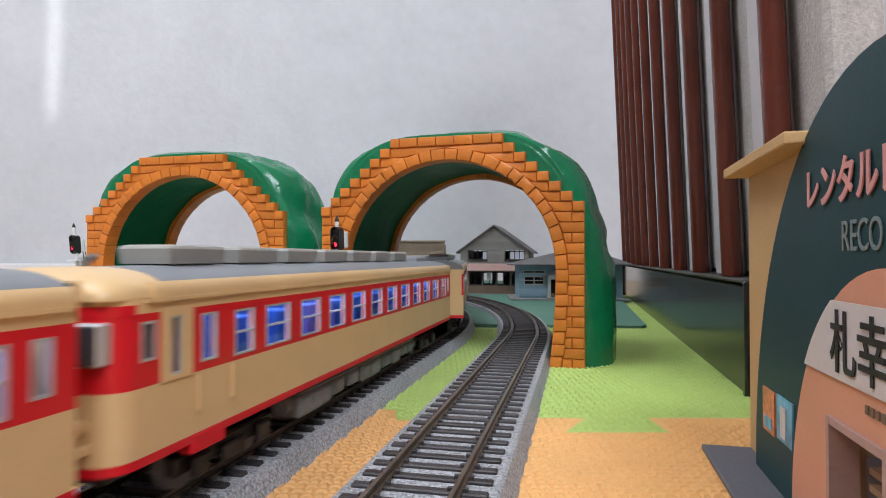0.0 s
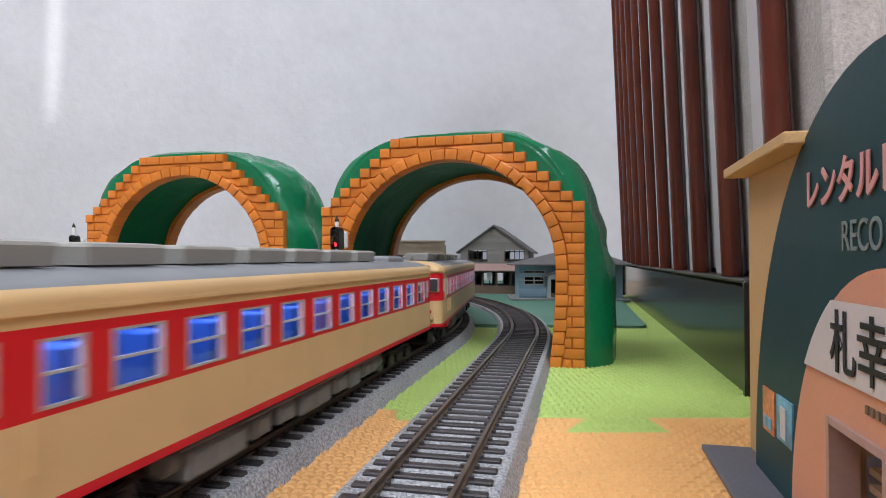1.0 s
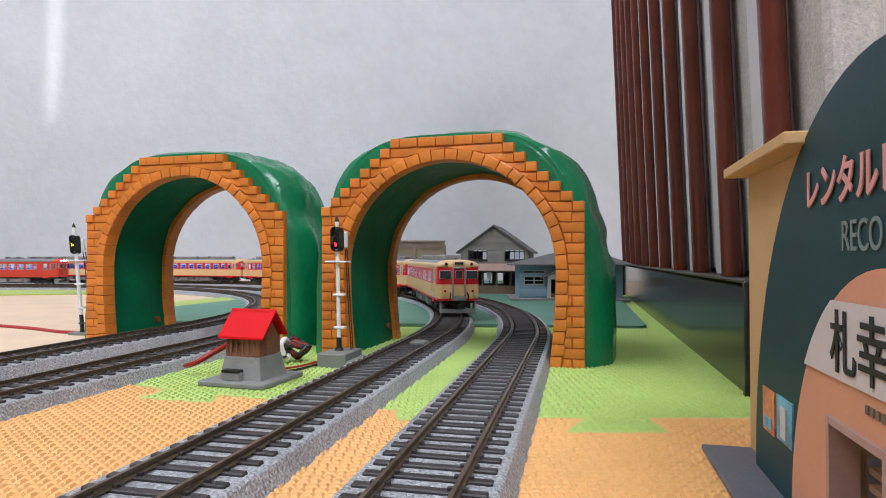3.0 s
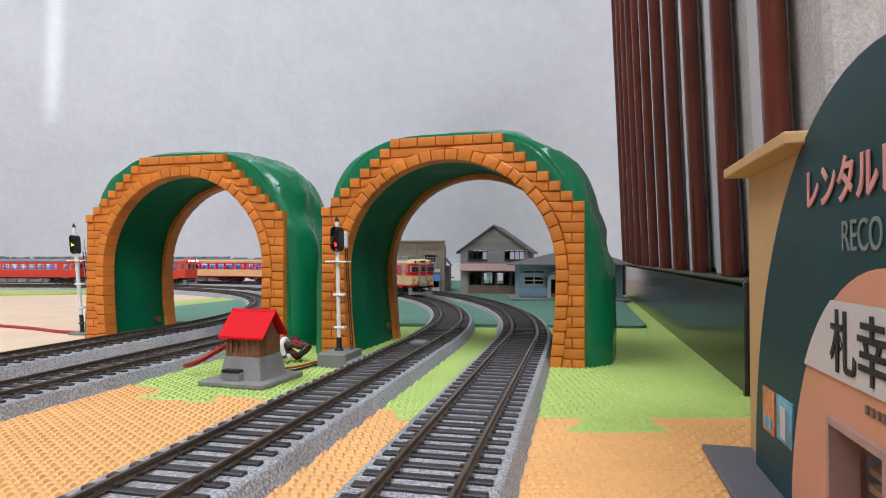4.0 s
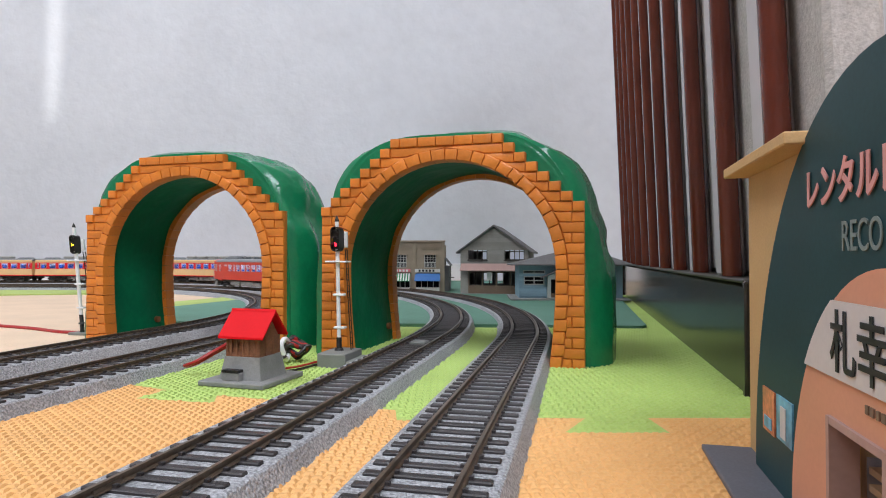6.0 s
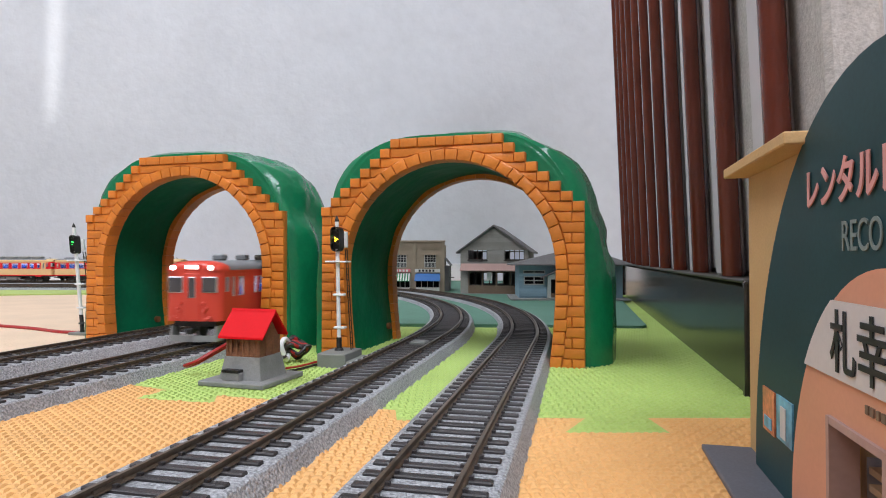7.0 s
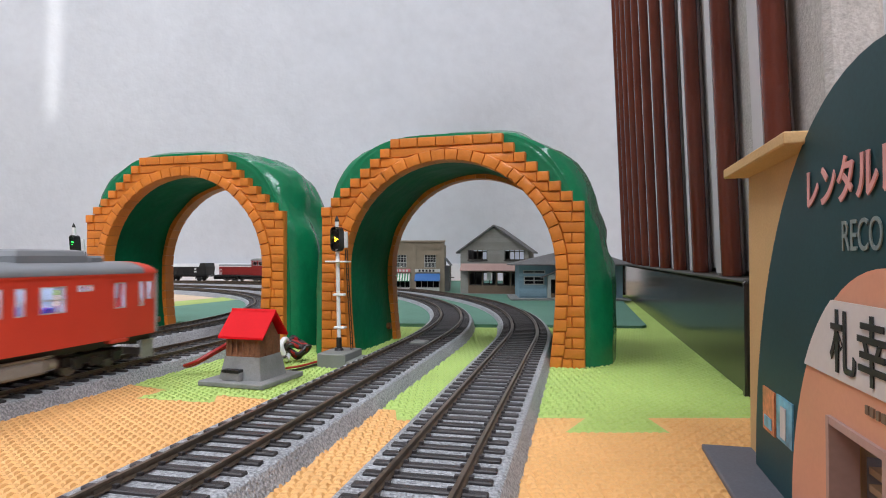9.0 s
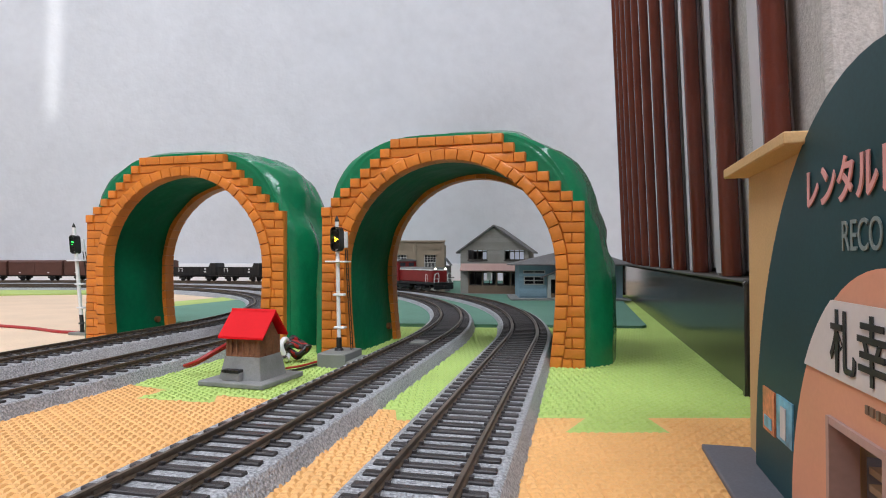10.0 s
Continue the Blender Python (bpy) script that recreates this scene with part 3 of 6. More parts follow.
tunnel(heading(-0.0695, 0.341, 0.072, 0.3015), 0.084, 2.0, "orange brick and green plastic toy tunnel over two tracks")
tunnel(heading(-0.2400, 0.4010, -0.0985, 0.366), 0.066, 7.0, "orange brick and green plastic toy tunnel over inner tracks")


# ---- slatted panel ----
def slatted_panel():
    ang = math.degrees(math.atan2(0.649, 0.1493))
    base = Matrix.Translation((0.1257, 0.251, 0)) @ Matrix.Rotation(radians(ang), 4, "Z")
    t = thing("slatted_panel", base, "grey felt panel with brown tubes above a black plinth", "panel")
    # local x runs away along the panel, local y to the left (towards the tracks), z up; it leans to the left
    lean = Matrix.Shear("XY", 4, (0, 0))
    lean[1][2] = 0.038
    H = 0.80
    part("plinth", one_box(-0.008, 0.668, -0.012, 0.0, 0.0, 0.0462, bevel=0.0015), "gloss_black", t, "glossy black plinth board")
    part("plinth_cap", one_box(-0.008, 0.668, -0.052, 0.001, 0.0464, 0.0482, bevel=0.0006), "frame_dark", t, "dark cap strip")
    part("end_post", one_box(-0.0125, -0.0085, -0.016, 0.0015, 0.0, 0.0475, bevel=0.0008), "gloss_black", t)
    part("end_post", one_box(0.6685, 0.6735, -0.016, 0.0035, 0.0, 0.0490, bevel=0.0008), "gloss_black", t)
    f = part("felt_backing", one_box(-0.068, 0.668, -0.030, -0.013, 0.049, H, bevel=0.002), "felt", t, "grey felt backing")
    f.data.transform(lean)
    part("side_board", one_box(-0.068, -0.013, -0.030, -0.013, 0.0, 0.0485), "felt", t)
    for i in range(11):
        x = -0.044 + 0.0735 * i
        b = bmesh.new()
        cyl(b, (x, -0.0055, 0.0484), (x, -0.0055, H), 0.0045, n=20)
        o = part("tube", b, "brown_tube", t, smooth=True)
        o.data.transform(lean)
        b = one_box(x + 0.0048, x + 0.0215, -0.0129, -0.0030, 0.0484, H, bevel=0.001)
        o = part("strip", b, "strip", t, "smooth grey strip")
        o.data.transform(lean)
    return t


slatted_panel()


# ---- shop kiosk beside the camera ----
def kiosk():
    # local x runs along the front towards the camera, local z up, local y into the building
    m = Matrix(((-0.235, 0.972, 0, 0.0835), (-0.972, -0.235, 0, 0.165), (0, 0, 1, 0), (0, 0, 0, 1))) @ Matrix.Translation((0, 0.0019, 0))
    t = thing("shop_kiosk", m, "card model shop with a dark teal arched front", "model shop")
    W, D = 0.150, 0.062
    part("base_card", one_box(-0.006, W + 0.004, -0.0120, D + 0.004, 0.0014, 0.0030, bevel=0.0003), "card_grey", t, "dark grey card base")
    notch = [(-0.0065, 0.003), (0.0605, 0.003), (0.0605, 0.029), (0.1035, 0.029), (0.1035, 0.003), (W, 0.003), (W, 0.0800), (-0.0065, 0.0800)]
    part("front_wall", prism(bmesh.new(), notch, "y", 0.0012, 0.0035), "kraft", t, "tan card wall")
    part("side_wall", one_box(-0.0065, -0.0042, 0.0035, D, 0.003, 0.0800), "kraft", t)
    part("side_wall", one_box(W - 0.0023, W, 0.0035, D, 0.003, 0.0800), "kraft", t)
    part("rear_wall", one_box(-0.0042, W - 0.0023, D - 0.0023, D, 0.003, 0.0800), "kraft", t)
    b = one_box(-0.0080, 0.0465, -0.0052, 0.020, 0.0801, 0.0828, bevel=0.0003)
    part("eave_board", b, "kraft", t, "tan card eave")
    b = one_box(0.0467, W + 0.003, 0.0036, D + 0.003, 0.0801, 0.0828, bevel=0.0003)
    part("roof_board", b, "kraft", t)
    # arched teal board with the smaller arch and doorway let in
    n = 40
    def ell(c, a, h, k):
        th = math.pi * (1 - k / n)
        return (c + a * math.cos(th), 0.003 + (h - 0.003) * math.sin(th))
    poly = [(0.0085, 0.003)] + [ell(0.0765, 0.0680, 0.0902, k) for k in range(1, n)] + [(0.1445, 0.003)]
    poly += [(0.1035, 0.003), (0.1035, 0.029), (0.0605, 0.029), (0.0605, 0.003)]
    part("arched_front", prism(bmesh.new(), poly, "y", -0.0012, 0.0010), "kiosk_teal", t, "dark teal arched front board")
    poly = [(0.0395, 0.003)] + [ell(0.082, 0.0425, 0.0555, k) for k in range(1, n)] + [(0.1245, 0.003)]
    poly += [(0.1035, 0.003), (0.1035, 0.029), (0.0605, 0.029), (0.0605, 0.003)]
    part("inner_arch", prism(bmesh.new(), poly, "y", -0.0021, -0.0013), "peach", t, "peach inner arch")
    # white band clipped by the inner arch
    def half(z):
        return 0.0425 * math.sqrt(max(0, 1 - ((z - 0.003) / 0.0525) ** 2))
    zs = [0.0362 + (0.0496 - 0.0362) * i / 8 for i in range(9)]
    poly = [(0.082 - half(z), z) for z in zs] + [(0.082 + half(z), z) for z in zs[::-1]]
    part("name_band", prism(bmesh.new(), poly, "y", -0.0026, -0.0022), "band_white", t, "off-white band with black characters")
    fr = part("door_frame", frame_bars(bmesh.new(), 0.0605, 0.1035, 0.003, 0.029, -0.0029, 0.002, 0.0013, 2, 1), "awning_pink", t, "pinkish-brown door frame")
    part("pane", one_box(0.0627, 0.1013, 0.0018, 0.0022, 0.0052, 0.0268), "pane", fr)
    for i in range(6):
        part("shelf", one_box(0.0627, 0.1013, 0.0030, 0.0060, 0.0048 + 0.0030 * i, 0.0060 + 0.0030 * i), "kraft", t, "pale shelf inside the doorway")
    part("inner_wall", one_box(0.04, 0.125, 0.030, 0.0315, 0.003, 0.034), "sill_brown", t)
    part("poster", one_box(0.0166, 0.0258, -0.0016, -0.0012, 0.0148, 0.0252), "poster_orange", t, "small orange poster")
    part("poster", one_box(0.0276, 0.0382, -0.0016, -0.0012, 0.0155, 0.0255), "poster_blue", t, "small blue and white poster")
    part("poster_mark", one_box(0.0185, 0.0240, -0.00185, -0.00162, 0.0158, 0.0185), "poster_blue", t)
    part("poster_mark", one_box(0.0310, 0.0345, -0.00185, -0.00162, 0.0165, 0.0235), "band_white", t)
    text_part("lettering", "レンタルレ", Matrix.Translation((0.0472, -0.0016, 0.0672)), 0.0086, "letter_pink", t, 0.00012, "pink raised letters", 0.90, 0.00022)
    text_part("lettering", "RECO", Matrix.Translation((0.0640, -0.0014, 0.0582)), 0.0075, "letter_grey", t, 0.0001, "grey letters", 0.76)
    text_part("lettering", "札幸", Matrix.Translation((0.0626, -0.0028, 0.0385)), 0.0114, "ink", t, 0.0001, "black characters", 0.92, 0.00012)
    for i, (a, c) in enumerate(((0.0748, 0.0010), (0.0764, 0.0012), (0.0784, 0.0009), (0.0800, 0.0014))):
        part("bar", one_box(a, a + c, -0.0024, -0.0021, 0.0328, 0.0342), "sill_brown", t, "small dark bars of writing")
    return t


kiosk()


# ---- signals ----
SIGNALS = []


def signal(name_label, x, y, z0, lean, fore, seed):
    m = Matrix.Translation((x, y, 0)) @ Matrix.Rotation(fore, 4, "Z")
    t = thing("railway_signal", m, name_label, "signal", "colour-light signals")
    if seed == 1:
        b = one_box(-0.0070, 0.0085, -0.0125, 0.0105, 0.0002, 0.0080, bevel=0.0004)
        part("plinth", b, "plinth_grey", t, "grey plastic plinth")
        part("plinth_step", one_box(0.0086, 0.0130, -0.0125, 0.0105, 0.0002, 0.0045, bevel=0.0004), "plinth_grey", t)
    else:
        part("plinth", one_box(-0.0090, 0.0050, -0.0040, 0.0060, 0.0, 0.0020, bevel=0.0003), "plinth_grey", t, "flat grey foot plate")
        b = bmesh.new()
        cyl(b, (lean * 0.005, 0, 0.0020), (lean * 0.008, 0, 0.0082), 0.0015, n=12)
        part("mast_sleeve", b, "black", t)
    sh = Matrix.Identity(4)
    sh[0][2] = lean
    mast = bmesh.new()
    peak = 0.0762 if seed == 1 else 0.0795
    cyl(mast, (0, 0, 0.008), (0, 0, peak), 0.00105 if seed == 1 else 0.0013, n=12)
    mast = part("mast", mast, "white_paint", t, "white mast", smooth=True)
    mast.data.transform(sh)
    b = bmesh.new()
    cyl(b, (0, 0, 0.008), (0, 0, 0.0092), 0.0026, 0.0020, n=14)
    cyl(b, (0, 0, 0.0092), (0, 0, 0.0150), 0.0014, n=12)
    part("mast_foot", b, "black", t).data.transform(sh)
    b = bmesh.new()
    cyl(b, (0, 0, peak), (0, 0, peak + 0.0010), 0.0012, 0.0012, n=10)
    cyl(b, (0, 0, peak + 0.0010), (0, 0, peak + 0.0033), 0.0011, 0.0002, n=10)
    part("finial", b, "black", t).data.transform(sh)
    b = one_box(-0.0060, 0.0060, -0.0032, 0.0042, 0.0545, 0.0554, bevel=0.0003)
    part("platform", b, "white_paint", t, "white service platform").data.transform(sh)
    for z in (0.0368, 0.0194):
        b = bmesh.new()
        box(b, -0.0026, 0.0034, -0.0014, 0.0030, z, z + 0.0012, bevel=0.0003)
        part("bracket", b, "white_paint", t).data.transform(sh)
    # ladder behind the mast
    b = bmesh.new()
    for yy in (0.0036, 0.0062):
        wire(b, [(0.0026, yy, 0.0612), (0.0030, yy, 0.0590), (0.0040, yy, 0.035), (0.0052, yy, 0.0080)], 0.0003, 5)
    for i in range(16):
        z = 0.011 + 0.0031 * i
        x = 0.0052 - 0.0022 * (z - 0.008) / 0.051
        cyl(b, (x, 0.0036, z), (x, 0.0062, z), 0.0002, n=5)
    part("ladder", b, "black", t, "thin black ladder").data.transform(sh)
    # head: open black housing around three glowing lenses, one shown at a time
    head = bmesh.new()
    n = 14
    def oval(w, h, zc):
        pts = []
        for i in range(n + 1):
            a = math.pi * i / n
            pts.append((w * math.cos(a), zc + h + w * math.sin(a)))
        for i in range(n + 1):
            a = math.pi * i / n
            pts.append((-w * math.cos(a), zc - h - w * math.sin(a)))
        return pts
    zc = 0.0669
    hw, hh = (0.0026, 0.0040) if seed == 1 else (0.0021, 0.0048)
    po, pi = oval(hw, hh, zc), oval(hw - 0.0004, hh, zc)
    rows = [[(p[0], 0.0030, p[1]) for p in po], [(p[0], -0.0032, p[1]) for p in po], [(p[0], -0.0032, p[1]) for p in pi], [(p[0], 0.0026, p[1]) for p in pi]]
    loft(head, rows)
    head = part("head", head, "black", t, "black oval signal head")
    head.data.transform(sh)
    b = one_box(0.0012, 0.0040, 0.0031, 0.0055, zc - 0.0045, zc + 0.0042, bevel=0.0004)
    part("lamp_box", b, "white_paint", t, "white lamp box").data.transform(sh)
    # made-up square drum in the head turns to show one of three glowing lenses
    drum = part("lens_drum", one_box(-hw + 0.0007, hw - 0.0007, -hw + 0.0007, hw - 0.0007, -0.0052, 0.0052), "black", t, "added black drum that turns to switch the lit lens")
    for key, dz, turn in (("red", -0.0026, 0), ("yellow", 0.0, 90), ("green", 0.0012, 180)):
        b = bmesh.new()
        for dx, ddz in ((-0.0005, 0.0006), (0.0006, 0.0001), (-0.0002, -0.0007)):
            cyl(b, (dx, -hw + 0.0007, dz + ddz), (dx, -hw + 0.0005, dz + ddz), 0.0006, 0.0003, n=10)
        bmesh.ops.rotate(b, verts=b.verts, cent=(0, 0, 0), matrix=Matrix.Rotation(radians(-turn), 3, "Z"))
        part("lens", b, "lamp_" + key, drum, key + " signal lens")
    for dz in (0.0032, 0.0, -0.0032):
        b = bmesh.new()
        arc = [math.pi * (0.05 + 0.9 * i / 9) for i in range(10)]
        q = [((hw - 0.0008) * math.cos(a), zc + dz + 0.0017 * math.sin(a)) for a in arc] + [((hw - 0.0011) * math.cos(a), zc + dz + 0.0014 * math.sin(a)) for a in arc[::-1]]
        prism(b, q, "y", -0.0024, -0.0044)
        part("visor", b, "black", head)
    for o in head.children:
        o.data.transform(sh)
    SIGNALS.append((drum, lean * zc, 0.0003 if seed == 1 else -0.0013, zc))
    return t


signal("white-masted colour-light signal on a grey plinth", -0.0548, 0.3150, 0.0, -0.022, -0.24, 1)
signal("white-masted colour-light signal beside the inner tunnel's leg", -0.2665, 0.4400, 0.0, -0.105, -0.15, 2)


# ---- lineside hut and wires ----
def hut():
    t = thing("lineside_hut", pose(-0.0866, 0.2706, 0.0012, 0, 0, -17), "small red-roofed wooden hut on a grey stone base", "model hut")
    part("base_plate", one_box(-0.0165, 0.0165, -0.0165, 0.0165, 0.0, 0.0022, bevel=0.0004), "concrete", t, "grey base plate")
    b = bmesh.new()
    loft(b, [[(sx * w, sy * d, z) for sx, sy in ((-1, -1), (1, -1), (1, 1), (-1, 1))] for z, w, d in ((0.0022, 0.0130, 0.0125), (0.0129, 0.0108, 0.0103), (0.0131, 0.0106, 0.0101))])
    part("stone_base", b, "concrete", t, "grey tapered stone base")
    b = one_box(-0.0090, 0.0020, -0.0158, -0.0105, 0.0022, 0.0060, bevel=0.0003)
    part("step", b, "concrete", t)
    for i in range(4):
        part("grille_bar", one_box(-0.0088 + 0.0027 * i, -0.0065 + 0.0027 * i, -0.0160, -0.0104, 0.0061, 0.0074), "black", t, "black grille bar")
    b = bmesh.new()
    pierced(b, -0.0100, 0.0100, 0.0131, 0.0225, -0.0095, -0.0086, [(-0.0072, -0.0008, 0.0148, 0.0214)])
    pierced(b, -0.0100, 0.0100, 0.0131, 0.0225, 0.0086, 0.0095, [])
    gable = [(-0.0086, 0.0131), (0.0086, 0.0131), (0.0086, 0.0225), (0.0, 0.0330), (-0.0086, 0.0225)]
    prism(b, gable, "x", 0.0091, 0.0100)
    prism(b, gable, "x", -0.0100, -0.0091)
    wall = part("wall", b, "hut_wood", t, "brown wooden walls")
    for x in (-0.0103, -0.0078, -0.0042, -0.0004, 0.0030, 0.0066, 0.0093):
        part("batten", one_box(x, x + 0.0010, -0.0102, -0.0096, 0.0132, 0.0224, bevel=0.0001), "hut_wood", wall)
    for y in (-0.0097, -0.0040, 0.0030, 0.0087):
        part("batten", one_box(0.0101, 0.0107, y, y + 0.0010, 0.0132, 0.0226, bevel=0.0001), "hut_wood", wall)
    for z in (0.0132, 0.0216):
        part("batten", one_box(-0.0100, 0.0100, -0.0100, -0.0096, z, z + 0.0009), "hut_wood", wall)
    part("door_panel", one_box(-0.0072, -0.0008, -0.0085, -0.0080, 0.0148, 0.0214), "hut_wood", wall)
    for sg in (-1, 1):
        b = bmesh.new()
        q = [(0.0, 0.0342), (sg * 0.0122, 0.0220), (sg * 0.0122, 0.0231), (0.0, 0.0354)]
        prism(b, q, "x", -0.0140, 0.0140)
        part("roof_slope", b, "hut_red", t, "bright red roof slope")
    part("ridge", prism(bmesh.new(), [(-0.0008, 0.0349), (0.0008, 0.0349), (0.0, 0.0360)], "x", -0.0141, 0.0141), "hut_red", t)
    k = Matrix.Translation((0.0005, 0.0, 0.0022)) @ Matrix.Diagonal((0.82, 0.82, 0.90, 1)) @ Matrix.Translation((0, 0, -0.0022))
    for o in t.children:
        if not o.name.startswith("base_plate"):
            o.data.transform(k)
            for sub in o.children:
                sub.data.transform(k)
    return t


hut()


def cable(name, runs, label, r=0.00065):
    t = thing(name, pose(0, 0, 0), label, "cable")
    for pts, m in runs:
        part("wire", wire(bmesh.new(), pts, r), m, t, smooth=True)
    return t


cable("hut_cable", [([(-0.089, 0.287, 0.018), (-0.0985, 0.286, 0.018), (-0.1090, 0.2840, 0.0125), (-0.1165, 0.2800, 0.0080), (-0.1225, 0.2820, 0.0058)], "wire_red"),
                    ([(-0.089, 0.2885, 0.0175), (-0.0985, 0.2875, 0.0172), (-0.1090, 0.2855, 0.0115), (-0.1165, 0.2815, 0.0072), (-0.1222, 0.2835, 0.0054)], "wire_red")],
      "red twin wire running from the hut to the track", 0.0009)
cable("floor_cable", [([(-0.95, 0.478, 0.0009), (-0.50, 0.490, 0.0009), (-0.40, 0.500, 0.0009), (-0.335, 0.478, 0.0009), (-0.29, 0.452, 0.0009), (-0.262, 0.4450, 0.0012)], "wire_red"),
                      ([(-0.95, 0.475, 0.0009), (-0.50, 0.4872, 0.0009), (-0.40, 0.4970, 0.0009), (-0.335, 0.4755, 0.0009), (-0.29, 0.4495, 0.0009), (-0.262, 0.4425, 0.0012)], "wire_red")],
      "red and black twin wire lying on the sand mat", 0.0011)
cable("signal_cable", [([(-0.0760, 0.2870, 0.0022), (-0.0700, 0.2960, 0.0020), (-0.0640, 0.3080, 0.0022), (-0.0560, 0.3260, 0.0016)], "wire_black"),
                       ([(-0.0760, 0.2880, 0.0035), (-0.0702, 0.2970, 0.0032), (-0.0642, 0.3090, 0.0034), (-0.0562, 0.3270, 0.0026)], "wire_red")],
      "thin black and red wire running to the signal", 0.0006)


def coil():
    t = thing("wire_coil", pose(-0.0795, 0.3200, 0.0085, 0, 0, 10), "coiled black and red wire held by a white tie", "cable")
    rnd = random.Random(8)
    for i in range(9):
        pts = []
        a, c = 0.0068 + rnd.uniform(-0.0025, 0.0012), 0.0012 + 0.00052 * i + rnd.uniform(-0.0004, 0.0006)
        ty = -0.004 + 0.0009 * i
        for k in range(13):
            th = 6.28318 * k / 12
            pts.append((a * math.cos(th) * (0.75 + 0.25 * abs(math.cos(th))), ty + 0.0012 * math.sin(th * 2 + i), c * math.sin(th) + 0.001 * math.cos(3 * th)))
        part("wire", wire(bmesh.new(), pts, 0.00105), "wire_red" if i % 3 == 1 else "wire_black", t, smooth=True)
    b = bmesh.new()
    ring = [(0.0035 * math.cos(6.28318 * k / 12) * 0.9 - 0.0075, 0.0046 * math.sin(6.28318 * k / 12), 0.0003 * k) for k in range(13)]
    wire(b, [(-0.0085, -0.0050, -0.0020), (-0.0100, -0.0052, 0.0030), (-0.0085, -0.0010, 0.0056), (-0.0070, 0.0036, 0.0030), (-0.0068, 0.0038, -0.0010), (-0.0075, 0.0, -0.0052), (-0.0085, -0.0048, -0.0030)], 0.0014)
    bmesh.ops.translate(b, verts=b.verts, vec=(0.0035, -0.0045, 0.0))
    part("tie", b, "white_paint", t, "white plastic tie", smooth=True)
    return t


coil()


# ---- model houses behind the tunnels ----
GROUND = 0.0032


def window_unit(parent, x0, x1, z0, z1, y, nx, nz, material="frame_dark", w=0.0011, label=""):
    f = part("window", frame_bars(bmesh.new(), x0, x1, z0, z1, y - 0.0006, y + 0.0012, w, nx, nz), material, parent, label)
    part("pane", one_box(x0 + w * 0.5, x1 - w * 0.5, y + 0.0004, y + 0.0007, z0 + w * 0.5, z1 - w * 0.5), "pane", f)
    return f


def boards(parent, x0, x1, z0, z1, y, n, holes, material):
    """Lapped horizontal siding boards in front of a wall at depth y, cut round the holes."""
    h = (z1 - z0) / n
    for i in range(n):
        za, zb = z0 + h * i, z0 + h * (i + 1)
        cuts = sorted([(a, b) for a, b, c, d in holes if c < zb - 1e-5 and d > za + 1e-5])
        x = x0
        for a, b in cuts + [(x1, x1)]:
            if a - x > 0.0008:
                bm = bmesh.new()
                prism(bm, [(y - 0.0009, za), (y, za), (y, zb), (y - 0.0003, zb)], "x", x, a)
                part("board", bm, material, parent)
            x = max(x, b)


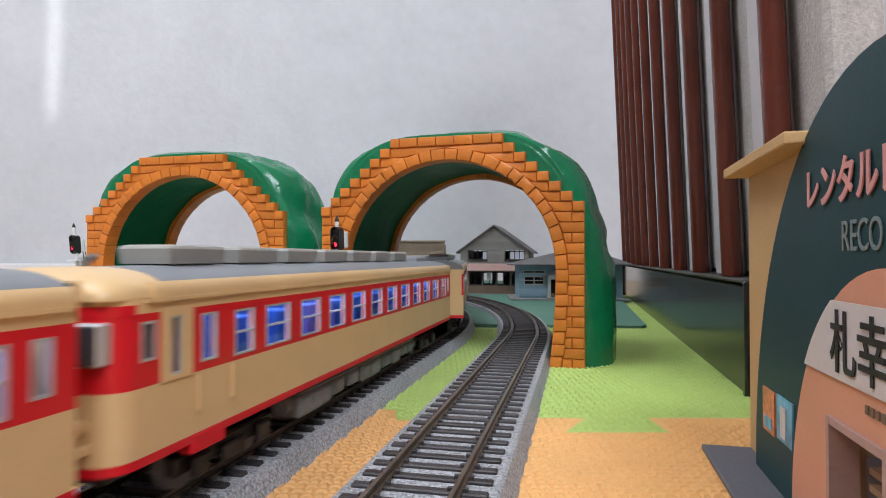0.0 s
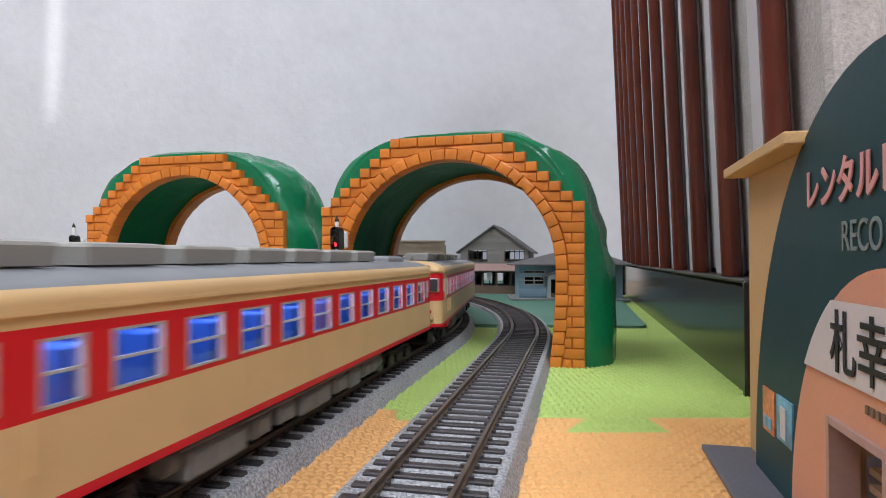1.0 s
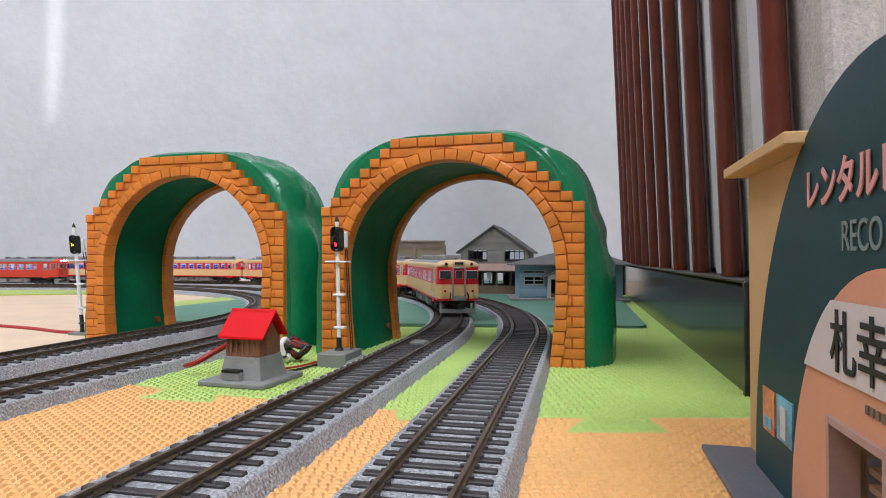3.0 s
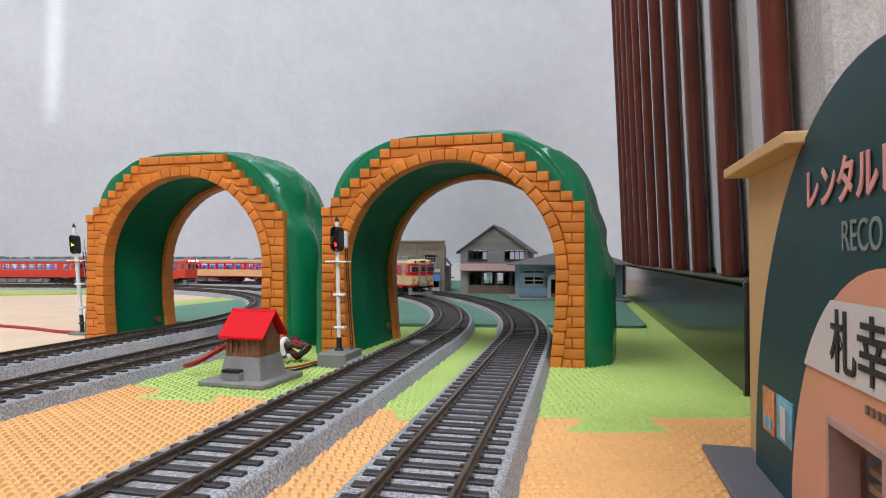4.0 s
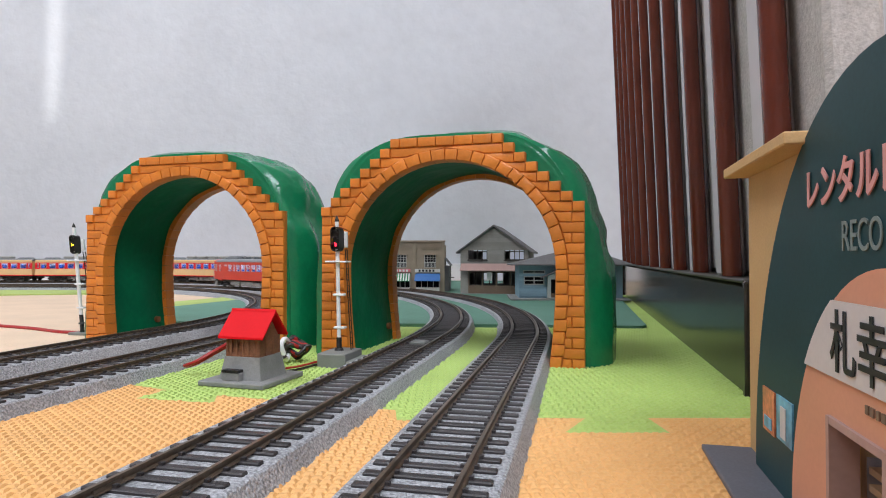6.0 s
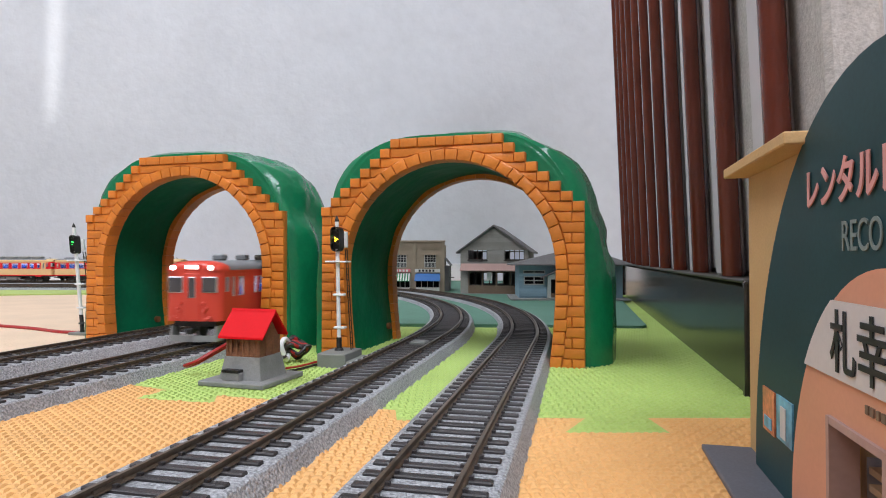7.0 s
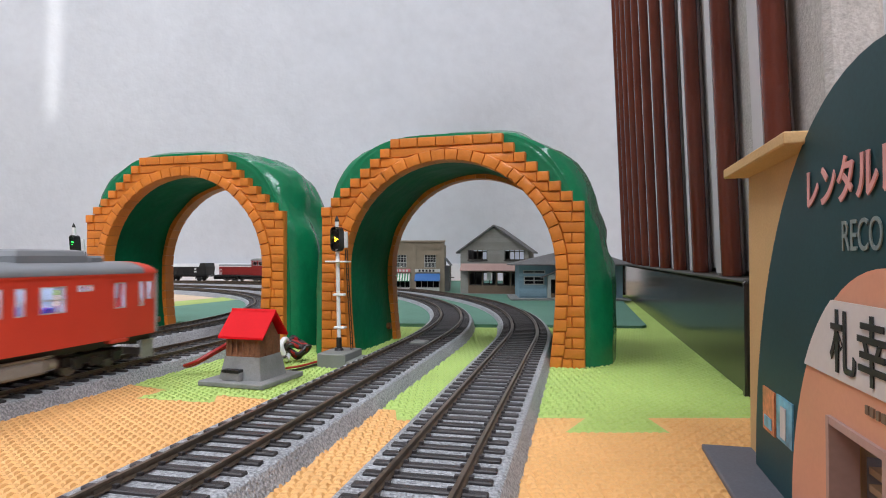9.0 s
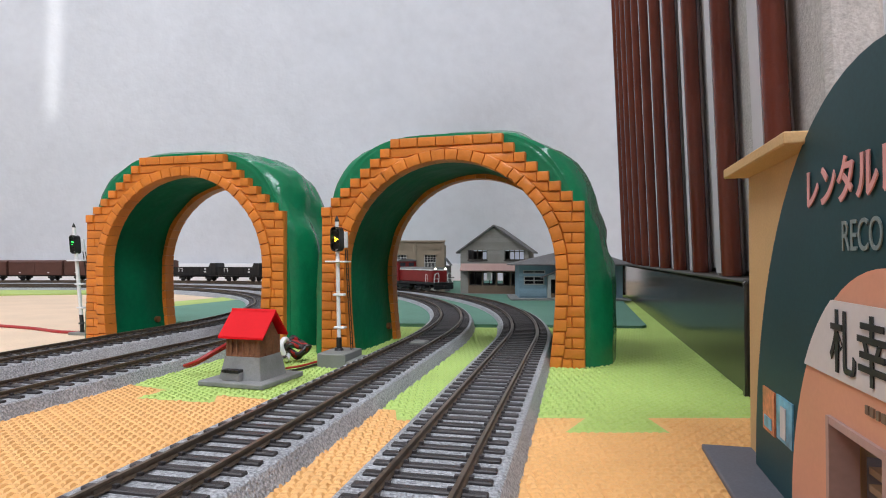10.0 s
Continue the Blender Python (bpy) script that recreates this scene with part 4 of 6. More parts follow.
def grey_house():
    t = thing("model_house", pose(0.0270, 0.898, GROUND, 0, 0, -14), "two-storey grey clapboard model house with a pink awning", "model house", "model buildings")
    W, D, E, P = 0.1015, 0.085, 0.0650, 0.1010
    up = [(0.011, 0.0405, 0.0505, 0.0672), (0.0665, 0.0960, 0.0505, 0.0672)]
    low = [(0.0115, 0.0965, 0.0005, 0.0335)]
    b = bmesh.new()
    pierced(b, 0, W, 0, E, 0, 0.0016, [(a, c, d, min(e, E)) for a, c, d, e in up] + low)
    roofline = [(0.0, E), (W, E), (W / 2, P - 0.002)]
    prism(b, roofline, "y", 0, 0.0016)
    box(b, 0, 0.0016, 0.0016, D, 0, E)
    box(b, W - 0.0016, W, 0.0016, D, 0, E)
    pierced(b, 0, W, 0, E, D, D + 0.0016, [(0.018, 0.040, 0.048, 0.063), (0.062, 0.090, 0.048, 0.063), (0.020, 0.034, 0.012, 0.030), (0.040, 0.052, 0.012, 0.030)])
    wall = part("wall", b, "siding_grey", t, "grey clapboard wall")
    boards(wall, -0.0004, W + 0.0004, 0.0, E, 0.0, 11, up + low, "siding_grey")
    for i in range(5):
        za = E + (P - E) * i / 6
        zb = E + (P - E) * (i + 1) / 6
        k0, k1 = (za - E) / (P - E), (zb - E) / (P - E)
        bm = bmesh.new()
        prism(bm, [(W / 2 * k0, za), (W - W / 2 * k0, za), (W - W / 2 * k1, zb), (W / 2 * k1, zb)], "y", -0.0008, -0.0001)
        part("board", bm, "siding_grey", wall)
    for a, c, d, e in up:
        window_unit(t, a, c, d, e, 0.0004, 4, 1)
        part("sill", one_box(a - 0.001, c + 0.001, -0.0016, 0.0, d - 0.0012, d), "frame_dark", t)
    sh = part("shopfront", frame_bars(bmesh.new(), 0.0115, 0.0965, 0.0005, 0.0335, -0.0004, 0.0014, 0.0013, 4, 1), "sill_brown", t, "brown wooden shopfront")
    part("panel", one_box(0.0128, 0.0952, 0.0002, 0.0010, 0.0018, 0.0125), "sill_brown", sh, "brown lower panel")
    for i in range(4):
        a = 0.0128 + 0.0209 * i
        window_unit(t, a, a + 0.0196, 0.0125, 0.0322, 0.0006, 2, 1)
    part("notice", one_box(0.0395, 0.0470, -0.0002, 0.0001, 0.0200, 0.0320), "awning_white", t, "pale paper notice in the window")
    q = [(-0.0002, 0.0445), (-0.0002, 0.0455), (-0.0105, 0.0352), (-0.0105, 0.0342)]
    part("awning", prism(bmesh.new(), q, "x", 0.0005, W - 0.0015), "awning_pink", t, "dusty pink awning")
    part("floor_slab", one_box(-0.001, W + 0.001, -0.006, D, -0.0005, 0.0004), "concrete", t)
    for sg in (0, 1):
        f = (lambda x: x) if sg == 0 else (lambda x: W - x)
        q = [(f(-0.0065), E - 0.0048), (f(W / 2), P), (f(W / 2), P + 0.0022), (f(-0.0065), E - 0.0026)]
        part("roof_slope", prism(bmesh.new(), q, "y", -0.0055, D + 0.005), "slate", t, "dark grey roof slope")
    # black floor board stands in for the shade inside the house
    part("inner_floor", one_box(0.0016, W - 0.0016, 0.0016, D, 0.0355, 0.0372), "shade_and_blind", t)
    part("stand_sign", one_box(0.0965, 0.1040, -0.0150, -0.0135, -0.0005, 0.0175, bevel=0.0003), "sign_pink", t, "pink standing sign")
    return t


def shop():
    t = thing("model_shop", pose(-0.0925, 0.945, GROUND, 0, 0, -3), "tan two-storey model shop with blue and green awnings", "model shop", "model buildings")
    W, D, H = 0.0945, 0.062, 0.0785
    up = [(0.0160, 0.0345, 0.0385, 0.0585), (0.0630, 0.0815, 0.0385, 0.0585)]
    low = [(0.0080, 0.0405, 0.0062, 0.0200), (0.0485, 0.0870, 0.0062, 0.0200)]
    b = bmesh.new()
    pierced(b, 0, W, 0, H, 0, 0.002, up + low)
    box(b, 0, 0.002, 0.002, D, 0, H - 0.004)
    box(b, W - 0.002, W, 0.002, D, 0, H - 0.004)
    box(b, 0.002, W - 0.002, D - 0.002, D, 0, H - 0.006)
    wall = part("wall", b, "shop_tan", t, "tan rendered wall")
    part("roof", one_box(0.002, W - 0.002, 0.002, D - 0.002, H - 0.010, H - 0.008), "slate", t)
    part("cornice", one_box(-0.0018, W + 0.0018, -0.0022, 0.0030, H, H + 0.0028, bevel=0.0004), "shop_tan", t, "tan cornice")
    for x in (-0.0008, 0.0450, W - 0.0042):
        part("pilaster", one_box(x, x + 0.005, -0.0012, -0.0001, 0.0, H - 0.0002, bevel=0.0003), "shop_tan", t)
    for i in range(22):
        x = 0.005 + 0.0039 * i
        for j in range(2):
            part("brick", one_box(x + 0.0018 * j, x + 0.0026 + 0.0018 * j, -0.0010, -0.0001, 0.0705 - 0.0034 * j, 0.0722 - 0.0034 * j), "shop_tan", wall)
    for a, c, d, e in up:
        window_unit(t, a, c, d + 0.008, e, 0.0006, 4, 3, "frame_light", 0.0007)
        window_unit(t, a, c, d, d + 0.008, -0.0008, 8, 1, "frame_light", 0.0007, "pale window railing")
        part("hood", one_box(a - 0.002, c + 0.002, -0.0022, -0.0001, e, e + 0.0014), "shop_tan", t)
        part("sill", one_box(a - 0.002, c + 0.002, -0.0026, -0.0001, d - 0.0018, d - 0.0001), "shop_tan", t)
    for a, c, d, e in low:
        window_unit(t, a, c, d, e, 0.0006, 4, 1, "frame_light", 0.0010)
        part("stall", one_box(a, c, -0.0012, -0.0001, 0.0, 0.0060), "awning_white", t, "off-white stall riser")
    q = [(-0.0002, 0.0282), (-0.0002, 0.0290), (-0.0085, 0.0178), (-0.0085, 0.0170)]
    part("awning", prism(bmesh.new(), q, "x", 0.0480, 0.0880), "awning_blue", t, "blue awning")
    aw = part("awning", prism(bmesh.new(), [(p, z - 0.0003) for p, z in q], "x", 0.0075, 0.0410), "awning_green", t, "green and white striped awning")
    for i in range(8):
        x = 0.0085 + 0.0042 * i
        part("stripe", prism(bmesh.new(), [(p, z + 0.0003) for p, z in q], "x", x, x + 0.0019), "awning_white", aw)
    s1 = part("sign_board", one_box(0.0075, 0.0410, -0.0018, -0.0002, 0.0308, 0.0362, bevel=0.0002), "sign_pink", t, "pink shop sign with unreadable bars")
    s2 = part("sign_board", one_box(0.0480, 0.0880, -0.0018, -0.0002, 0.0308, 0.0362, bevel=0.0002), "awning_white", t, "white shop sign with unreadable bars")
    for i in range(5):
        part("bar", one_box(0.0120 + 0.0055 * i, 0.0152 + 0.0055 * i, -0.0021, -0.0018, 0.0318, 0.0352), "awning_white", s1)
        part("bar", one_box(0.0540 + 0.0055 * i, 0.0572 + 0.0055 * i, -0.0021, -0.0018, 0.0318, 0.0352), "ink", s2)
    # near-black wall and floor put in for the unlit rooms behind the windows
    part("inner_wall", one_box(0.002, W - 0.002, 0.030, 0.0312, 0, H - 0.012), "shade_and_blind", t)
    part("inner_floor", one_box(0.002, W - 0.002, 0.002, 0.0299, 0.0270, 0.0282), "shade_and_blind", t)
    b = one_box(W + 0.0001, W + 0.0075, 0.012, D + 0.03, 0.0, 0.0405)
    part("annex", b, "slate", t, "dark lean-to annex")
    part("annex_roof", prism(bmesh.new(), [(W + 0.0001, 0.0520), (W + 0.0095, 0.0405), (W + 0.0095, 0.0418), (W + 0.0001, 0.0535)], "y", 0.011, D + 0.031), "slate", t)
    part("canopy", one_box(W + 0.0076, W + 0.0150, 0.012, 0.030, 0.0215, 0.0228), "slate", t)
    return t


def station():
    t = thing("model_station", pose(0.0985, 0.768, GROUND, 0, 0, -3), "pale blue clapboard model station with a dark hipped roof", "model station", "model buildings")
    W, D, E = 0.1320, 0.075, 0.0440
    holes = [(0.0060, 0.0325, 0.0190, 0.0300), (0.0050, 0.0335, 0.0335, 0.0375), (0.0960, 0.1220, 0.0160, 0.0300)]
    b = bmesh.new()
    pierced(b, 0, W, 0.002, E, 0, 0.0016, holes)
    box(b, 0, 0.0016, 0.0016, D, 0.002, E)
    box(b, W - 0.0016, W, 0.0016, D, 0.002, E)
    box(b, 0, W, D, D + 0.0016, 0.002, E)
    wall = part("wall", b, "siding_blue", t, "pale blue clapboard wall")
    boards(wall, 0.0002, 0.0398, 0.0045, 0.0335, 0.0, 9, holes[:2], "siding_blue")
    window_unit(t, *holes[0], 0.0004, 2, 2, "frame_light", 0.0012, "white-framed sash window")
    window_unit(t, *holes[1], 0.0004, 2, 1, "frame_light", 0.0010)
    window_unit(t, *holes[2], 0.0004, 2, 2, "frame_light", 0.0012)
    part("platform", one_box(-0.012, W + 0.006, -0.020, D + 0.004, -0.0002, 0.0020, bevel=0.0004), "concrete", t, "grey platform slab")
    # porch with a gable over the doors
    p0, p1, pm = 0.0355, 0.0685, 0.0520
    b = bmesh.new()
    pierced(b, p0, p1, 0.0022, 0.0300, -0.0125, -0.0112, [(p0 + 0.0025, pm - 0.0008, 0.0022, 0.0275), (pm + 0.0008, p1 - 0.0025, 0.0022, 0.0275)])
    box(b, p0, p0 + 0.0012, -0.0112, -0.0001, 0.0022, 0.0300)
    box(b, p1 - 0.0012, p1, -0.0112, -0.0001, 0.0022, 0.0300)
    prism(b, [(p0, 0.0300), (p1, 0.0300), (pm, 0.0372)], "y", -0.0125, -0.0112)
    part("porch", b, "frame_light", t, "pale gabled porch")
    for a in (p0 + 0.0025, pm + 0.0008):
        window_unit(t, a, a + 0.0132, 0.0022, 0.0275, -0.0122, 1, 1, "frame_light", 0.0012, "white-framed glazed door")
        part("door_panel", one_box(a + 0.0012, a + 0.0120, -0.0120, -0.0116, 0.0034, 0.0085), "sill_brown", t)
    # black board added where there is only shade behind the porch doors
    part("porch_inside", one_box(p0 + 0.0014, p1 - 0.0014, -0.0030, -0.0022, 0.0022, 0.0295), "shade_and_blind", t)
    for sg in (0, 1):
        f = (lambda x: x) if sg == 0 else (lambda x: 2 * pm - x)
        q = [(f(p0 - 0.0085), 0.0277), (f(pm), 0.0382), (f(pm), 0.0395), (f(p0 - 0.0085), 0.0290)]
        part("porch_roof", prism(bmesh.new(), q, "y", -0.0150, 0.004), "slate", t, "dark porch roof slope")
    z0, z1, zr = E, E + 0.0014, E + 0.0220
    o = 0.0115
    b = bmesh.new()
    v = [bm for bm in [b.verts.new(p) for p in ((-o, -o, z0), (W + o, -o, z0), (W + o, D + o, z0), (-o, D + o, z0), (-o, -o, z1), (W + o, -o, z1), (W + o, D + o, z1), (-o, D + o, z1),
                                                 (0.074, D / 2, zr), (W - 0.036, D / 2, zr))]]
    for f in ((0, 3, 2, 1), (0, 1, 5, 4), (1, 2, 6, 5), (2, 3, 7, 6), (3, 0, 4, 7), (4, 5, 9, 8), (5, 6, 9), (6, 7, 8, 9), (7, 4, 8)):
        b.faces.new([v[i] for i in f])
    part("roof", b, "slate", t, "dark grey hipped roof")
    # black wall, the unlit inside of the station put into its colour
    part("inner_wall", one_box(0.0016, W - 0.0016, 0.030, 0.0312, 0.002, E), "shade_and_blind", t)
    return t


grey_house()
shop()
station()


# ---- railcars ----
CW, CL = 0.0181, 0.1300   # half width, half length


def plan(grow=0.0, both=False):
    """Outline of a railcar seen from above: round corners at the cab end (-x), square at the other unless both."""
    r = 0.0050
    w, l = CW + grow, CL + grow
    bow = 0.0012
    cab = []
    for i in range(6):
        a = math.pi / 2 + math.pi / 2 * i / 5
        cab.append((-l + r + bow + r * math.cos(a), w - r + r * math.sin(a)))
    cab += [(-l + bow * 0.3, w * 0.45), (-l, 0.0), (-l + bow * 0.3, -w * 0.45)]
    for i in range(6):
        a = math.pi + math.pi / 2 * i / 5
        cab.append((-l + r + bow + r * math.cos(a), -w + r + r * math.sin(a)))
    return ([(-x, -y) for x, y in cab] if both else [(l, -w), (l, w)]) + cab


def turned(bm):
    """The same part for the other end of the car."""
    bmesh.ops.rotate(bm, verts=bm.verts, cent=(0, 0, 0), matrix=Matrix.Rotation(math.pi, 3, "Z"))
    return bm


def band(bm, z0, z1, both=False):
    """Hollow band of the car body between two heights."""
    a, b = plan(0.0, both), plan(-0.0011, both)
    rows = [[(*p, z0) for p in a], [(*p, z1) for p in a], [(*p, z1) for p in b], [(*p, z0) for p in b], ]
    vs = [[bm.verts.new(p) for p in row] for row in rows]
    n = len(a)
    for k in range(4):
        p, q = vs[k], vs[(k + 1) % 4]
        for j in range(n):
            bm.faces.new((p[j], p[(j + 1) % n], q[(j + 1) % n], q[j]))
    return bm


def cab_strip(z0, z1, grow=0.0, thick=0.0011):
    """Wrap of the cab front between two heights."""
    xs = -CL + 0.0062
    a, b = plan(grow), plan(grow - thick)
    keep = range(2, len(a))
    outer = [(xs, CW + grow)] + [a[i] for i in keep] + [(xs, -CW - grow)]
    inner = [(xs, CW + grow - thick)] + [b[i] for i in keep] + [(xs, -CW - grow + thick)]
    bm = bmesh.new()
    vs = [[bm.verts.new((*p, z)) for p in row] for row, z in ((outer, z0), (outer, z1), (inner, z1), (inner, z0))]
    n = len(outer)
    for k in range(4):
        p, q = vs[k], vs[(k + 1) % 4]
        for j in range(n - 1):
            bm.faces.new((p[j], p[j + 1], q[j + 1], q[j]))
    return bm


def window_band(t, z0, z1, holes, material, label, end_material=None):
    """The band that carries the side windows: cab front, two pierced sides, and an end wall or a second cab."""
    part("cab_front", cab_strip(z0, z1), material, t, label)
    xe = CL if end_material else CL - 0.0062
    for sg in (-1, 1):
        part("window_side", pierced(bmesh.new(), -CL + 0.0062, xe, z0, z1, sg * CW, sg * (CW - 0.0011), holes), material, t, label)
    if end_material:
        part("end_wall", one_box(CL - 0.0011, CL + 0.0003, -CW + 0.0011, CW - 0.0011, z0, z1), end_material, t)
    else:
        part("cab_front", turned(cab_strip(z0, z1)), material, t, label)


def roof_part(t, material, x0, x1, dome):
    """Arched roof from x0 to x1; dome: rounded down at x0."""
    rows = []
    n = 14
    st = [0.0, 0.0005, 0.0013, 0.0027, 0.0048, 0.0072] if dome else [0.0]
    way = 1 if x1 > x0 else -1
    for d in st + [abs(x1 - x0)]:
        k = 1.0
        w = 1.0
        if dome and d < 0.0072:
            k = math.sqrt(max(0.0, 1 - (1 - d / 0.0072) ** 2)) * 0.80 + 0.20
            w = 0.86 + 0.14 * math.sqrt(max(0.0, 1 - (1 - d / 0.0072) ** 2))
        ring = []
        for i in range(n + 1):
            a = math.pi * i / n
            c = math.cos(a)
            ring.append((x0 + way * d, CW * w * math.copysign(abs(c) ** 0.8, c), 0.0415 + 0.0053 * k * math.sin(a) ** 0.9 - 0.0001 * k))
        ring.append((x0 + way * d, -CW * w, 0.0411))
        ring.append((x0 + way * d, CW * w, 0.0411))
        rows.append(ring)
    return part("roof" if not dome else "roof_end", loft(bmesh.new(), rows), material, t, smooth=True)


def bogie(t, x):
    b = bmesh.new()
    for sg in (-1, 1):
        box(b, x - 0.0190, x + 0.0190, sg * 0.0105, sg * 0.0135, 0.0042, 0.0085, bevel=0.0006)
        for dx in (-0.0125, 0.0125):
            box(b, x + dx - 0.0028, x + dx + 0.0028, sg * 0.0136, sg * 0.0155, 0.0030, 0.0078, bevel=0.0006)
        box(b, x - 0.0045, x + 0.0045, sg * 0.0136, sg * 0.0150, 0.0030, 0.0066, bevel=0.0005)
    box(b, x - 0.005, x + 0.005, -0.0105, 0.0105, 0.006, 0.0098)
    bg = part("bogie", b, "black", t, "black bogie")
    for dx in (-0.0125, 0.0125):
        for sg in (-1, 1):
            w = bmesh.new()
            cyl(w, (x + dx, sg * 0.0074, 0.0054), (x + dx, sg * 0.0102, 0.0054), 0.0056, 0.0053, n=20)
            part("wheel", w, "gear", bg, smooth=True)


def disc(t, name, y, z, r, depth, material, label="", x=-CL, parent=None):
    b = bmesh.new()
    cyl(b, (x + 0.0022, y, z), (x - depth, y, z), r, n=16)
    return part(name, b, material, parent or t, label, smooth=True)


def side_windows(t, specs, mats):
    for sg in (-1, 1):
        for xc, w, z0, z1, bar in specs:
            ya, yb = sg * (CW - 0.0004), sg * (CW + 0.00018)
            f = bmesh.new()
            frame_bars(f, xc - w / 2, xc + w / 2, z0, z1, min(ya, yb), max(ya, yb), 0.0005, 1, 2 if bar else 1)
            f = part("window", f, mats, t)
            part("pane", one_box(xc - w / 2 + 0.0003, xc + w / 2 - 0.0003, sg * (CW - 0.0008), sg * (CW - 0.0006), z0 + 0.0003, z1 - 0.0003), "pane", f)


def saloon(t, seats, top, holes):
    """Lit inside: floor, ceiling with light strip, pale side panels, rows of blue seats."""
    for sg in (-1, 1):
        part("side_lining", pierced(bmesh.new(), -CL + 0.0210, CL - 0.0013, 0.0139, 0.0399, sg * (CW - 0.0012), sg * (CW - 0.0016), [h for h in holes if h[0] > -CL + 0.0212]), "interior", t)
    part("floor_pan", one_box(-CL + 0.004, CL - 0.0012, -CW + 0.0013, CW - 0.0013, 0.0131, 0.0138), "interior", t)
    c = part("ceiling_pan", one_box(-CL + 0.010, CL - 0.0012, -CW + 0.0013, CW - 0.0013, 0.0400, 0.0408), "interior", t)
    for y in (-0.0140, 0.0110):
        part("light_strip", one_box(-CL + 0.024, CL - 0.008, y, y + 0.0030, 0.0394, 0.0399), "strip_light", c, "glowing white saloon light")
    part("bulkhead", one_box(-CL + 0.0190, -CL + 0.0202, -CW + 0.0013, CW - 0.0013, 0.0139, 0.0399), "interior", t)
    for x in seats:
        for sg in (-1, 1):
            b = bmesh.new()
            box(b, x - 0.0030, x + 0.0030, sg * 0.0040, sg * 0.0142, 0.0140, top, bevel=0.0004)
            box(b, x - 0.0070, x + 0.0070, sg * 0.0040, sg * 0.0142, 0.0160, 0.0215, bevel=0.0004)
            part("seat", b, "seat_blue", t, "blue seat")


def running_gear(t, boxes, material):
    bogie(t, -0.0885)
    bogie(t, 0.0885)
    part("chassis", one_box(-CL + 0.004, CL - 0.002, -0.0135, 0.0135, 0.0098, 0.0130), "black", t)
    part("keel", one_box(-0.0640, 0.0640, -0.0060, 0.0060, 0.0040, 0.0097), "black", t)
    for x0, x1, z0, w in boxes:
        for sg in (-1, 1):
            q = part("equipment_box", one_box(x0, x1, sg * 0.0062, sg * (w + 0.0008), z0, 0.0097, bevel=0.0007), material, t)
            cover = bmesh.new()
            for k in range(max(1, int((x1 - x0) / 0.007))):
                box(cover, x0 + 0.0012 + 0.007 * k, min(x1 - 0.0008, x0 + 0.0066 + 0.007 * k), sg * (w + 0.0008), sg * (w + 0.0013), z0 + 0.0010, 0.0088, bevel=0.0002)
            part("cover", cover, material, q)
    for sg in (-1, 1):
        b = bmesh.new()
        for x0, x1, z in ((-0.0630, -0.0590, 0.0078), (0.0592, 0.0650, 0.0070)):
            cyl(b, (x0, sg * 0.0125, z), (x1, sg * 0.0125, z), 0.0024, n=14)
        wire(b, [(-0.060, sg * 0.0150, 0.0103), (-0.030, sg * 0.0153, 0.0101), (0.010, sg * 0.0152, 0.0104), (0.062, sg * 0.0150, 0.0102)], 0.0005, 6)
        part("air_pipe", b, material, t, smooth=True)
    for sg, x in ((-1, -CL), (1, CL)):
        b = bmesh.new()
        box(b, min(x, x + sg * 0.004), max(x, x + sg * 0.004), -0.002, 0.002, 0.0062, 0.0092, bevel=0.0004)
        box(b, min(x - sg * 0.006, x), max(x - sg * 0.006, x), -0.0012, 0.0012, 0.0070, 0.0085)
        part("coupler", b, "black", t)


def snow_plough(t, rear=False):
    b = bmesh.new()
    x = -CL
    prism(b, [(x + 0.011, 0.0150), (x + 0.0015, 0.0150), (x - 0.0008, 0.0), (x + 0.0015, -0.0150), (x + 0.011, -0.0150), (x + 0.011, -0.0138), (x + 0.0025, -0.0138),
              (x + 0.0004, 0.0), (x + 0.0025, 0.0138), (x + 0.011, 0.0138)], "z", 0.0016, 0.0050)
    for sg in (-1, 1):
        box(b, x + 0.0018, x + 0.0108, sg * 0.0138, sg * 0.0150, 0.0050, 0.0100)
    part("snow_plough", turned(b) if rear else b, "plough", t, "grey snow plough")


